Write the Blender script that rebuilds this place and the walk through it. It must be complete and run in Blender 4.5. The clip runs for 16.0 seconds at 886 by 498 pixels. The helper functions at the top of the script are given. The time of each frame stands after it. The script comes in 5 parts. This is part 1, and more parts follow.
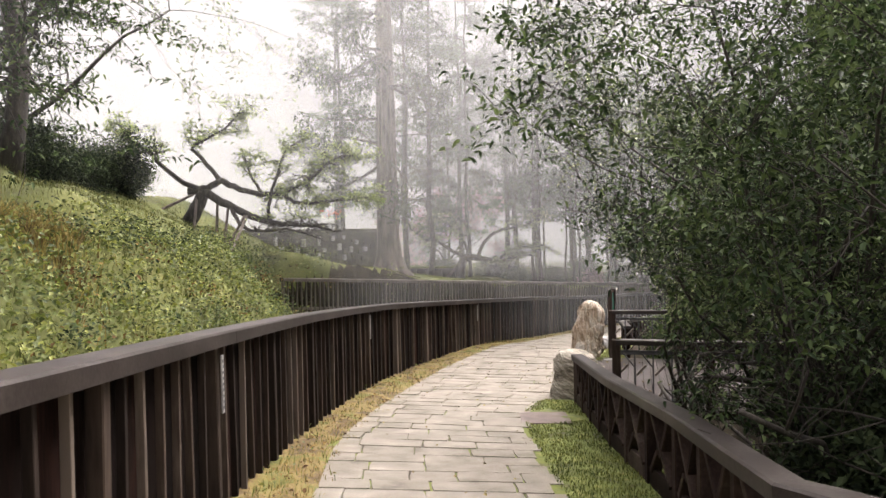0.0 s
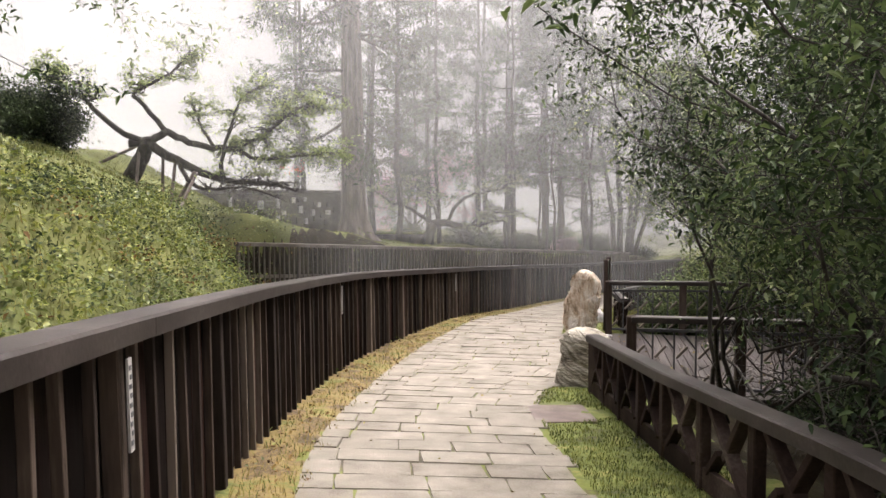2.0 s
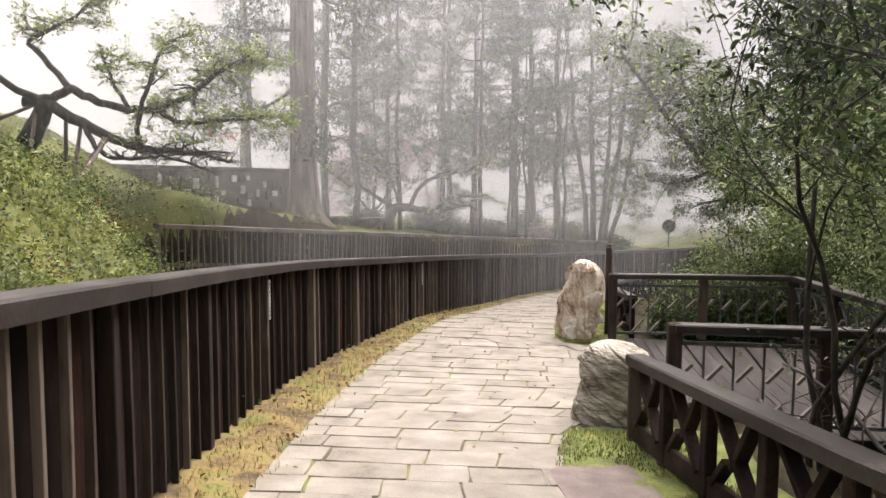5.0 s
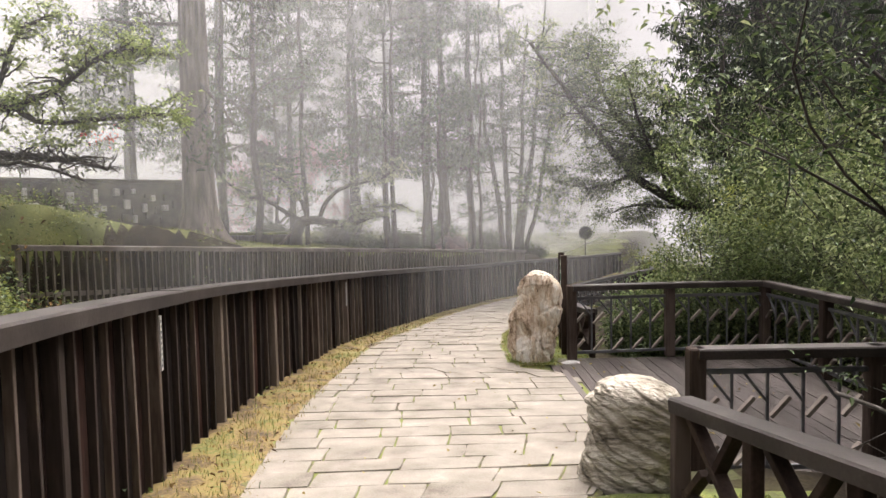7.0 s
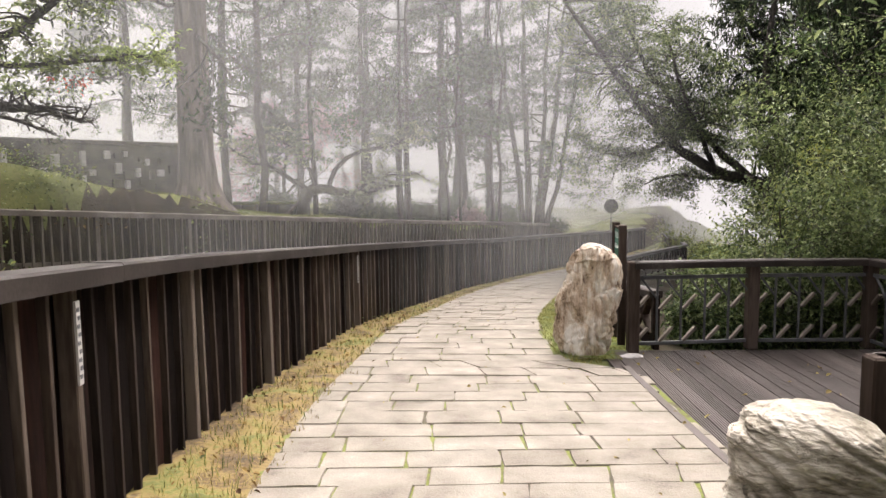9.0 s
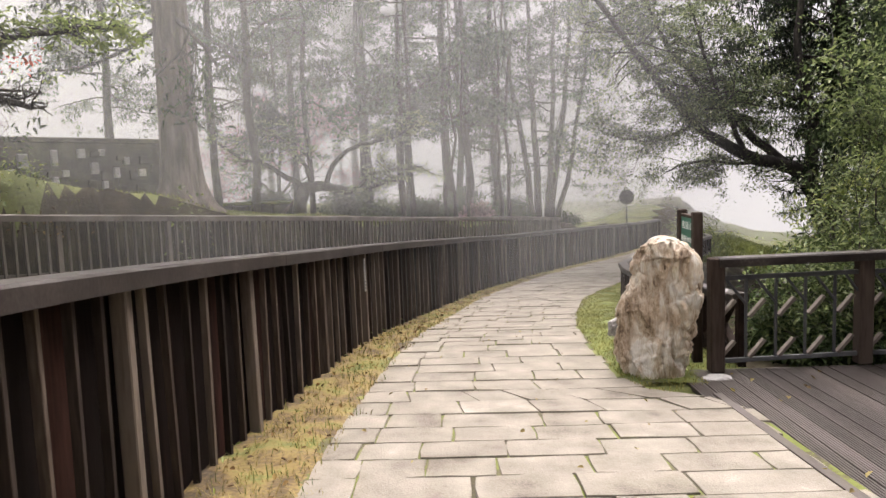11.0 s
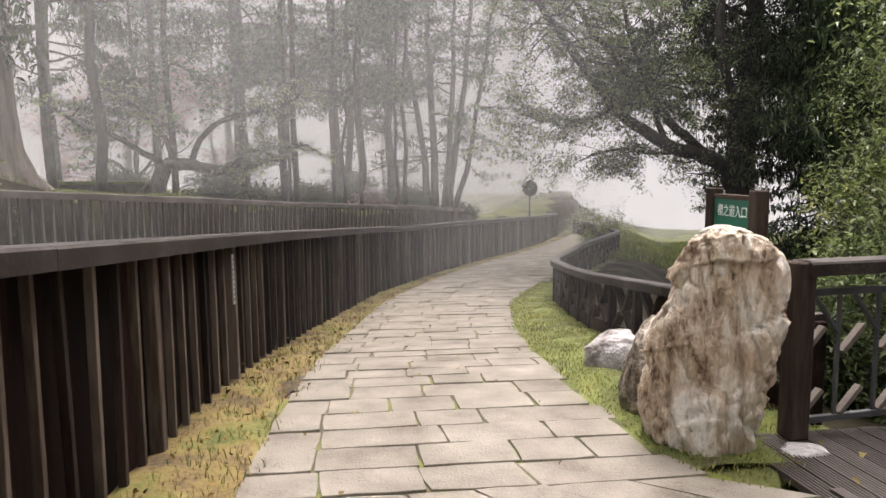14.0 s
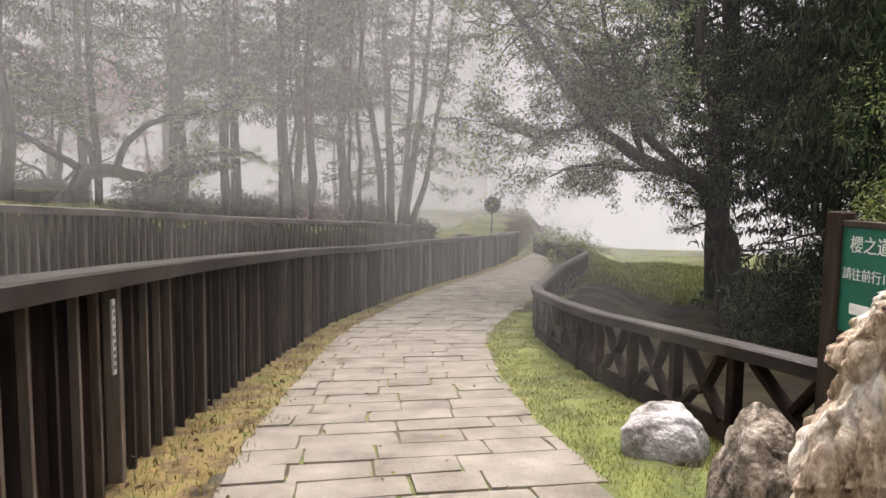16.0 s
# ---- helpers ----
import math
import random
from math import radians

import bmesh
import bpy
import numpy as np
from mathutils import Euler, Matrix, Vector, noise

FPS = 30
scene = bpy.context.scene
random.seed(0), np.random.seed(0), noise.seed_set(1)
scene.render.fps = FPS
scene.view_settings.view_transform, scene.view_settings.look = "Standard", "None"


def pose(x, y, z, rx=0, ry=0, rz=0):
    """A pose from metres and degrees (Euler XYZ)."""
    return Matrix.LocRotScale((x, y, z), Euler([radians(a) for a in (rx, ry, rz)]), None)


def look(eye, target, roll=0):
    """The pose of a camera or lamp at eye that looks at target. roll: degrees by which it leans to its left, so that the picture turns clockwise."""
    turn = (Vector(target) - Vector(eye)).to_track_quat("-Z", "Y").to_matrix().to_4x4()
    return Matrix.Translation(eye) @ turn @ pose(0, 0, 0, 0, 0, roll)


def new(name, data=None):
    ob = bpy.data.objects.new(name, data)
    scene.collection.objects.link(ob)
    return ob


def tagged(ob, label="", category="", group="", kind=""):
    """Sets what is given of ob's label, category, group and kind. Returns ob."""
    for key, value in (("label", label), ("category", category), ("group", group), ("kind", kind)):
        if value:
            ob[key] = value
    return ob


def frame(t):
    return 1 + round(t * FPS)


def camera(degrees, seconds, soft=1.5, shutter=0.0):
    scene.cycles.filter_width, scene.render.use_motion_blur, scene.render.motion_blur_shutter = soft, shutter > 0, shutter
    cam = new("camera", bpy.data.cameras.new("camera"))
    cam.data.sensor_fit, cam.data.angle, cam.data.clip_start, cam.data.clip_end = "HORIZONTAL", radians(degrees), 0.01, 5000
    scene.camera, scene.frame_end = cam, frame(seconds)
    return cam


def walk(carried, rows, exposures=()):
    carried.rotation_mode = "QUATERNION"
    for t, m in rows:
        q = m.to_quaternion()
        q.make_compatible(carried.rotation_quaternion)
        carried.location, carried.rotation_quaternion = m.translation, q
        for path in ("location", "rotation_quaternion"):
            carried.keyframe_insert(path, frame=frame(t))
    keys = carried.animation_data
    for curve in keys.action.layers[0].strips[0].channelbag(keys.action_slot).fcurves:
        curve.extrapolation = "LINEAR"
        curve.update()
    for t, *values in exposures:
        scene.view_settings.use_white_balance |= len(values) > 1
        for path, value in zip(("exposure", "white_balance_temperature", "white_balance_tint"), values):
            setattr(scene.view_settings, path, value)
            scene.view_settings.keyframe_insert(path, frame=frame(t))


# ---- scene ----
cam = camera(65.1, 16.0)
METRES, EYE, TILT, LEAN, TURN = 14.5, 1.5, 0.0, 0.0, 15.4
ROWS = [
    (0.0, 0.0, 0.0, 0.0, -0.02, -0.91, 1.2),
    (0.5, -0.0083, 0.0339, -0.0023, -0.38, -2.56, 0.81),
    (1.0, -0.0172, 0.0652, -0.0058, -1.94, -2.53, 0.34),
    (1.5, -0.0235, 0.0978, -0.0081, -3.54, -3.63, 1.04),
    (2.0, -0.0261, 0.1243, -0.0097, -3.35, -3.63, 0.45),
    (2.5, -0.028, 0.1537, -0.013, -6.54, -2.82, 1.93),
    (3.0, -0.0268, 0.1864, -0.0163, -5.76, -4.66, 0.89),
    (5.5, -0.0283, 0.3481, -0.0307, -7.59, -4.5, -1.12),
    (6.0, -0.0353, 0.377, -0.032, -11.49, -4.25, 0.99),
    (6.5, -0.0364, 0.4051, -0.0339, -10.38, -2.38, -0.02),
    (7.0, -0.0373, 0.4379, -0.037, -14.92, -3.46, 1.12),
    (7.5, -0.0359, 0.468, -0.0409, -13.67, -4.98, 0.69),
    (8.0, -0.0332, 0.5012, -0.0454, -15.12, -7.88, -0.43),
    (8.5, -0.0291, 0.5308, -0.0487, -14.61, -5.48, 0.02),
    (11.0, -0.0165, 0.6771, -0.0606, -14.33, -5.65, 2.1),
    (11.5, -0.0174, 0.7034, -0.0647, -19.93, -3.55, 1.78),
    (12.0, -0.013, 0.735, -0.0677, -20.95, -3.89, 4.64),
    (12.5, -0.0067, 0.7685, -0.0728, -21.17, -4.47, 1.72),
    (13.0, -0.0022, 0.8022, -0.0759, -24.2, -3.99, -0.48),
    (13.5, 0.0054, 0.8318, -0.0779, -22.62, -4.55, -3.03),
    (14.0, 0.0121, 0.8614, -0.0785, -24.02, -6.43, 0.35),
    (14.5, 0.0232, 0.8929, -0.0789, -26.68, -7.14, -0.76),
    (15.0, 0.0285, 0.9213, -0.0795, -28.25, -5.68, -0.25),
    (15.5, 0.04, 0.9516, -0.0796, -28.66, -5.75, 2.19),
    (16.0, 0.0481, 0.9786, -0.081, -28.07, -5.18, -0.78),
]
EXPOSURE = 2.15
walk(cam, [(t, pose(0, 0, EYE, TILT, LEAN, TURN) @ pose(METRES * x, METRES * y, METRES * z, 90 + pitch, roll, yaw)) for t, x, y, z, yaw, pitch, roll in ROWS], [(t, EXPOSURE + e, 6680, 16) for t, e in ((0.0, 0.06), (3.0, 0.1), (5.5, 0.18), (6.5, 0.12), (7.5, 0.22), (8.5, 0.22), (11.0, 0.1), (13.0, 0.0), (16.0, 0.0))])
SKY = 0.15

# ---- world, sun ----
world = bpy.data.worlds.new("overcast_sky")
scene.world = world
world.use_nodes = True
_n, _l = world.node_tree.nodes, world.node_tree.links
_sky = _n.new("ShaderNodeTexSky")
_sky.sky_type, _sky.sun_disc = "NISHITA", False
_sky.sun_elevation, _sky.sun_rotation = radians(58), radians(20)
_sky.air_density, _sky.dust_density = 1.0, 6.0
_hs = _n.new("ShaderNodeHueSaturation")
_hs.inputs["Saturation"].default_value = 0.12
_l.new(_sky.outputs[0], _hs.inputs["Color"])
_l.new(_hs.outputs[0], _n["Background"].inputs["Color"])
_n["Background"].inputs["Strength"].default_value = SKY
sun = new("sun", bpy.data.lights.new("sun", "SUN"))
sun.data.energy, sun.data.angle, sun.data.color = 0.9, radians(60), (1.0, 0.95, 0.88)
sun.matrix_world = look((5, 14, 25), (0, 0, 0))


# ---- materials ----
def mat(name, stops, scale=6.0, fine=60.0, rough=0.8, bump=0.3, metal=0.0, stretch=(1, 1, 1), spec=0.4, vary=0.0, island=0.0, thin=0.0, dist=0.01):
    """Two scales of noise through a colour ramp; vary: by object, island: by loose piece; thin: share of translucency."""
    m = bpy.data.materials.new(name)
    m.use_nodes = True
    n, l = m.node_tree.nodes, m.node_tree.links
    b = n["Principled BSDF"]
    b.inputs["Roughness"].default_value, b.inputs["Metallic"].default_value = rough, metal
    b.inputs["Specular IOR Level"].default_value = spec
    g = n.new("ShaderNodeNewGeometry")
    mp = n.new("ShaderNodeMapping")
    mp.inputs["Scale"].default_value = stretch
    l.new(g.outputs["Position"], mp.inputs["Vector"])
    na, nb = n.new("ShaderNodeTexNoise"), n.new("ShaderNodeTexNoise")
    for node, sc, det in ((na, scale, 4), (nb, fine, 6)):
        node.inputs["Scale"].default_value, node.inputs["Detail"].default_value = sc, det
        l.new(mp.outputs[0], node.inputs["Vector"])
    add = n.new("ShaderNodeMath"); add.operation = "MULTIPLY_ADD"
    add.inputs[1].default_value = 0.45
    l.new(nb.outputs["Fac"], add.inputs[0])
    half = n.new("ShaderNodeMath"); half.operation = "MULTIPLY_ADD"
    half.inputs[1].default_value, half.inputs[2].default_value = 1.1, -0.275
    l.new(na.outputs["Fac"], half.inputs[0])
    l.new(half.outputs[0], add.inputs[2])
    fac = add.outputs[0]
    for amount, out in ((vary, "o"), (island, "i")):
        if amount:
            src = n.new("ShaderNodeObjectInfo").outputs["Random"] if out == "o" else g.outputs["Random Per Island"]
            a2 = n.new("ShaderNodeMath"); a2.operation = "MULTIPLY_ADD"
            a2.inputs[1].default_value = amount
            l.new(src, a2.inputs[0]); l.new(fac, a2.inputs[2])
            a3 = n.new("ShaderNodeMath"); a3.operation = "SUBTRACT"
            a3.inputs[1].default_value = amount / 2
            l.new(a2.outputs[0], a3.inputs[0]); fac = a3.outputs[0]
    r = n.new("ShaderNodeValToRGB")
    while len(r.color_ramp.elements) < len(stops):
        r.color_ramp.elements.new(0.5)
    for e, (p, c) in zip(r.color_ramp.elements, stops):
        e.position, e.color = p, (*c, 1)
    l.new(fac, r.inputs["Fac"])
    l.new(r.outputs["Color"], b.inputs["Base Color"])
    if bump:
        bp = n.new("ShaderNodeBump")
        bp.inputs["Strength"].default_value, bp.inputs["Distance"].default_value = bump, dist
        l.new(add.outputs[0], bp.inputs["Height"]); l.new(bp.outputs[0], b.inputs["Normal"])
    if thin:
        tr, mx = n.new("ShaderNodeBsdfTranslucent"), n.new("ShaderNodeMixShader")
        l.new(r.outputs["Color"], tr.inputs["Color"])
        mx.inputs[0].default_value = thin
        l.new(b.outputs[0], mx.inputs[1]); l.new(tr.outputs[0], mx.inputs[2])
        l.new(mx.outputs[0], n["Material Output"].inputs["Surface"])
    return m


M_SOIL = mat("soil_and_moss", [(0.25, (0.024, 0.02, 0.012)), (0.5, (0.055, 0.058, 0.018)), (0.75, (0.1, 0.115, 0.03))], 0.9, 25, 0.95, 0.8, dist=0.03)
# leaf mould with the deep shade under the trees put into its colour
M_SHADEEARTH = mat("shade_dark_leaf_mould", [(0.25, (0.012, 0.009, 0.006)), (0.5, (0.028, 0.022, 0.014)), (0.78, (0.05, 0.045, 0.022))], 1.5, 30, 0.95, 0.9, dist=0.03, spec=0.1)
M_STONE = mat("paver_stone", [(0.2, (0.1, 0.086, 0.067)), (0.36, (0.157, 0.138, 0.112)), (0.54, (0.194, 0.173, 0.143)), (0.7, (0.226, 0.204, 0.17)), (0.88, (0.3, 0.275, 0.236))], 3.4, 70, 0.85, 0.8, vary=0.14, dist=0.012, spec=0.25)
M_JOINT = mat("mossy_joint", [(0.3, (0.045, 0.036, 0.024)), (0.46, (0.075, 0.07, 0.03)), (0.56, (0.105, 0.125, 0.02)), (0.85, (0.15, 0.16, 0.035))], 2.2, 30, 0.95, 0.8)
M_WOOD = mat("dark_timber", [(0.2, (0.008, 0.005, 0.004)), (0.42, (0.02, 0.013, 0.01)), (0.62, (0.04, 0.028, 0.022)), (0.86, (0.08, 0.06, 0.05))], 3, 40, 0.75, 0.35, stretch=(1, 1, 0.12), vary=0.5, island=0.3, dist=0.004, spec=0.1)
M_SLAT = mat("weathered_brown_slats", [(0.18, (0.012, 0.008, 0.006)), (0.42, (0.028, 0.02, 0.016)), (0.62, (0.057, 0.041, 0.031)), (0.86, (0.13, 0.104, 0.084))], 3, 40, 0.8, 0.4, stretch=(1, 1, 0.12), vary=0.5, island=0.35, dist=0.004, spec=0.15)
M_FENCE = mat("brown_timber", [(0.2, (0.009, 0.005, 0.004)), (0.45, (0.022, 0.013, 0.01)), (0.7, (0.042, 0.028, 0.022)), (0.88, (0.08, 0.06, 0.05))], 3, 40, 0.75, 0.35, vary=0.4, dist=0.004, spec=0.12)
# reddish boards, near black: the shade in the slat gaps is put into the colour
M_RED = mat("shade_dark_red_boards", [(0.25, (0.004, 0.0026, 0.0022)), (0.6, (0.009, 0.005, 0.004)), (0.95, (0.04, 0.017, 0.013))], 2, 40, 0.8, 0.3, stretch=(1, 1, 0.12), vary=0.5, island=0.5, spec=0.08)
M_CAP = mat("worn_rail_cap", [(0.2, (0.01, 0.007, 0.0055)), (0.45, (0.022, 0.016, 0.0135)), (0.65, (0.038, 0.03, 0.026)), (0.85, (0.085, 0.073, 0.065))], 2.2, 45, 0.55, 0.4, dist=0.005, spec=0.3)
M_GREYWOOD = mat("grey_weathered_timber", [(0.2, (0.06, 0.047, 0.038)), (0.5, (0.115, 0.094, 0.078)), (0.8, (0.19, 0.162, 0.135))], 2, 40, 0.8, 0.3, stretch=(1, 1, 0.15), island=0.5)
M_CAPGREY = mat("grey_rail_cap", [(0.2, (0.06, 0.047, 0.04)), (0.5, (0.11, 0.09, 0.077)), (0.8, (0.18, 0.157, 0.137))], 2.2, 45, 0.7, 0.35, dist=0.005)
M_MOSSBED = mat("yellow_moss_bed", [(0.28, (0.035, 0.024, 0.014)), (0.42, (0.1, 0.068, 0.03)), (0.54, (0.18, 0.13, 0.045)), (0.66, (0.12, 0.12, 0.03)), (0.78, (0.06, 0.075, 0.018))], 2.6, 30, 0.95, 0.9, dist=0.02)
M_VERGE = mat("verge_moss_bed", [(0.22, (0.05, 0.042, 0.02)), (0.42, (0.085, 0.105, 0.025)), (0.58, (0.13, 0.15, 0.035)), (0.8, (0.22, 0.19, 0.065))], 3.6, 30, 0.95, 0.9, dist=0.02)
M_LAWNBED = mat("light_mossy_lawn", [(0.22, (0.05, 0.05, 0.02)), (0.5, (0.095, 0.108, 0.03)), (0.78, (0.155, 0.155, 0.05))], 0.8, 22, 0.95, 0.8, dist=0.03)
M_DECK = mat("deck_boards", [(0.2, (0.025, 0.019, 0.017)), (0.5, (0.05, 0.041, 0.037)), (0.8, (0.09, 0.077, 0.069))], 2.5, 60, 0.6, 0.3, stretch=(1, 0.15, 1), vary=0.4, spec=0.2)


def veined(name, stops, stretch, wave, tilt, rough=0.7):
    """Rock with crumpled bands, pale veins and dark clefts."""
    m = mat(name, stops, 2.6, 26, rough, 0.0, stretch=stretch)
    n, l = m.node_tree.nodes, m.node_tree.links
    b = n["Principled BSDF"]
    g, mp = n["Geometry"], n.new("ShaderNodeMapping")
    mp.inputs["Rotation"].default_value = [radians(a) for a in tilt]
    l.new(g.outputs["Position"], mp.inputs["Vector"])
    wv = n.new("ShaderNodeTexNoise")
    wv.inputs["Scale"].default_value, wv.inputs["Distortion"].default_value = wave, 2.2
    wv.inputs["Detail"].default_value, wv.inputs["Roughness"].default_value = 8, 0.62
    mp.inputs["Scale"].default_value = stretch
    l.new(mp.outputs[0], wv.inputs["Vector"])
    ramp = next(x for x in n if x.type == "VALTORGB")
    old = ramp.inputs["Fac"].links[0].from_socket
    mix = n.new("ShaderNodeMath"); mix.operation = "MULTIPLY_ADD"
    mix.inputs[1].default_value = 0.9
    off = n.new("ShaderNodeMath"); off.operation = "SUBTRACT"
    off.inputs[1].default_value = 0.46
    l.new(wv.outputs["Fac"], mix.inputs[0]); l.new(old, mix.inputs[2]); l.new(mix.outputs[0], off.inputs[0])
    l.new(off.outputs[0], ramp.inputs["Fac"])
    warp, vor, edge, crack = n.new("ShaderNodeMixRGB"), n.new("ShaderNodeTexVoronoi"), n.new("ShaderNodeMapRange"), n.new("ShaderNodeMath")
    warp.inputs[0].default_value = 0.3
    l.new(mp.outputs[0], warp.inputs[1]); l.new(wv.outputs["Color"], warp.inputs[2])
    vor.feature = "DISTANCE_TO_EDGE"
    vor.inputs["Scale"].default_value = wave * 1.7
    l.new(warp.outputs[0], vor.inputs["Vector"])
    edge.inputs["From Max"].default_value, edge.inputs["To Min"].default_value = 0.06, 0.8
    l.new(vor.outputs["Distance"], edge.inputs["Value"])
    crack.operation = "MULTIPLY"
    l.new(off.outputs[0], crack.inputs[0]); l.new(edge.outputs[0], crack.inputs[1])
    off = crack
    l.new(off.outputs[0], ramp.inputs["Fac"])
    bp = n.new("ShaderNodeBump")
    bp.inputs["Strength"].default_value, bp.inputs["Distance"].default_value = 1.0, 0.035
    l.new(off.outputs[0], bp.inputs["Height"]); l.new(bp.outputs[0], b.inputs["Normal"])
    return m


M_ROCK = veined("banded_rock", [(0.15, (0.1, 0.06, 0.036)), (0.27, (0.36, 0.265, 0.18)), (0.4, (0.56, 0.44, 0.33)), (0.52, (0.62, 0.53, 0.42)), (0.66, (0.76, 0.71, 0.64))], (2.6, 2.6, 1.0), 2.2, (0, 24, 15))
M_BROWNROCK = veined("brown_pitted_rock", [(0.26, (0.035, 0.026, 0.018)), (0.42, (0.14, 0.11, 0.08)), (0.58, (0.27, 0.225, 0.175)), (0.78, (0.45, 0.4, 0.34))], (2.2, 2.2, 1.8), 2.6, (10, 40, 0))
M_GREYROCK = veined("grey_layered_rock", [(0.22, (0.04, 0.032, 0.022)), (0.35, (0.18, 0.155, 0.115)), (0.5, (0.3, 0.268, 0.214)), (0.74, (0.46, 0.42, 0.355))], (0.9, 0.9, 2.6), 2.0, (0, -32, 0))
M_WHITEROCK = mat("white_rock", [(0.25, (0.1, 0.085, 0.07)), (0.4, (0.27, 0.245, 0.235)), (0.58, (0.42, 0.4, 0.395)), (0.8, (0.55, 0.53, 0.52))], 4, 34, 0.8, 1.0, dist=0.035)
M_BARK = mat("grey_brown_bark", [(0.2, (0.05, 0.038, 0.032)), (0.5, (0.12, 0.095, 0.082)), (0.8, (0.2, 0.165, 0.145))], 5, 30, 0.9, 0.9, stretch=(1.6, 1.6, 0.18), dist=0.03)
M_DARKBARK = mat("dark_wet_bark", [(0.2, (0.015, 0.013, 0.011)), (0.5, (0.035, 0.029, 0.024)), (0.8, (0.08, 0.07, 0.055))], 6, 35, 0.85, 0.8, stretch=(1.5, 1.5, 0.5), dist=0.02)
M_LEAF = mat("broad_green_leaves", [(0.15, (0.016, 0.03, 0.011)), (0.5, (0.045, 0.075, 0.025)), (0.85, (0.11, 0.15, 0.055))], 0.8, 8, 0.55, 0, island=0.8, thin=0.25, spec=0.18)
M_WOODLEAF = mat("misty_green_needles", [(0.15, (0.02, 0.04, 0.021)), (0.5, (0.052, 0.088, 0.045)), (0.85, (0.12, 0.17, 0.082))], 0.5, 8, 0.6, 0, island=0.8, thin=0.3, spec=0.15)
M_LEAFMID = mat("mid_green_leaves", [(0.15, (0.035, 0.052, 0.019)), (0.5, (0.09, 0.125, 0.042)), (0.85, (0.2, 0.235, 0.095))], 0.8, 8, 0.5, 0, island=0.8, thin=0.45, spec=0.3)
M_LEAFPALE = mat("pale_green_leaves", [(0.15, (0.06, 0.082, 0.034)), (0.5, (0.145, 0.18, 0.075)), (0.85, (0.29, 0.33, 0.15))], 0.8, 8, 0.5, 0, island=0.8, thin=0.4, spec=0.3)
M_LEAFLIGHT = mat("fresh_light_leaves", [(0.15, (0.11, 0.15, 0.04)), (0.5, (0.2, 0.26, 0.07)), (0.85, (0.33, 0.38, 0.13))], 0.8, 8, 0.5, 0, island=0.8, thin=0.4)
M_LEAFDARK = mat("dark_evergreen_leaves", [(0.15, (0.013, 0.021, 0.011)), (0.5, (0.034, 0.05, 0.024)), (0.85, (0.075, 0.1, 0.046))], 0.8, 8, 0.75, 0, island=0.7, thin=0.2, spec=0.13)
M_LEAFYELLOW = mat("yellow_green_leaves", [(0.15, (0.05, 0.07, 0.02)), (0.5, (0.11, 0.14, 0.03)), (0.85, (0.24, 0.26, 0.06))], 0.8, 8, 0.45, 0, island=0.8, thin=0.3)
M_GRASS = mat("green_grass", [(0.15, (0.04, 0.058, 0.012)), (0.5, (0.09, 0.115, 0.02)), (0.85, (0.19, 0.19, 0.045))], 1.2, 6, 0.7, 0, island=0.6, thin=0.35)
M_LAWN = mat("light_lawn_grass", [(0.15, (0.055, 0.066, 0.02)), (0.5, (0.11, 0.125, 0.035)), (0.85, (0.2, 0.19, 0.065))], 1.0, 6, 0.7, 0, island=0.5, thin=0.4)
M_DRY = mat("yellow_moss_and_straw", [(0.15, (0.1, 0.07, 0.028)), (0.5, (0.19, 0.145, 0.045)), (0.85, (0.3, 0.25, 0.085))], 2.5, 10, 0.8, 0, island=0.6, thin=0.3)
M_VERGEGRASS = mat("yellow_green_verge_grass", [(0.15, (0.085, 0.09, 0.022)), (0.5, (0.17, 0.17, 0.042)), (0.85, (0.28, 0.25, 0.085))], 1.6, 6, 0.75, 0, island=0.6, thin=0.35)
M_LITTER = mat("dead_leaves", [(0.15, (0.05, 0.028, 0.014)), (0.5, (0.13, 0.075, 0.03)), (0.85, (0.26, 0.18, 0.07))], 2.5, 10, 0.85, 0, island=0.9, thin=0.2, spec=0.15)
M_GREEN = mat("green_sign_paint", [(0.3, (0.01, 0.11, 0.07)), (0.7, (0.016, 0.15, 0.1))], 3, 60, 0.45, 0.05)
M_WHITE = mat("white_lettering", [(0.3, (0.7, 0.72, 0.7)), (0.7, (0.82, 0.83, 0.82))], 8, 60, 0.6, 0)
M_METAL = mat("grey_painted_metal", [(0.3, (0.05, 0.05, 0.055)), (0.7, (0.09, 0.09, 0.095))], 6, 60, 0.5, 0.05)
M_WALL = mat("dark_mossy_masonry", [(0.2, (0.03, 0.026, 0.023)), (0.5, (0.075, 0.066, 0.055)), (0.8, (0.13, 0.12, 0.09))], 2, 20, 0.95, 0.8, island=0.4, dist=0.03)
M_PALE = mat("pale_stone_blocks", [(0.2, (0.2, 0.19, 0.18)), (0.5, (0.34, 0.325, 0.31)), (0.8, (0.46, 0.44, 0.42))], 3, 30, 0.9, 0.5, island=0.5)
M_PLATE = mat("rusty_cover_plate", [(0.2, (0.06, 0.042, 0.036)), (0.5, (0.11, 0.08, 0.07)), (0.8, (0.17, 0.135, 0.12))], 4, 60, 0.7, 0.4)
M_PINK = mat("pink_blossom", [(0.2, (0.35, 0.17, 0.2)), (0.6, (0.5, 0.29, 0.32)), (0.9, (0.62, 0.42, 0.44))], 1, 8, 0.7, 0, island=0.6, thin=0.4)
M_REDLEAF = mat("red_leaves", [(0.2, (0.4, 0.06, 0.04)), (0.8, (0.6, 0.16, 0.1))], 1, 8, 0.6, 0, island=0.6, thin=0.4)


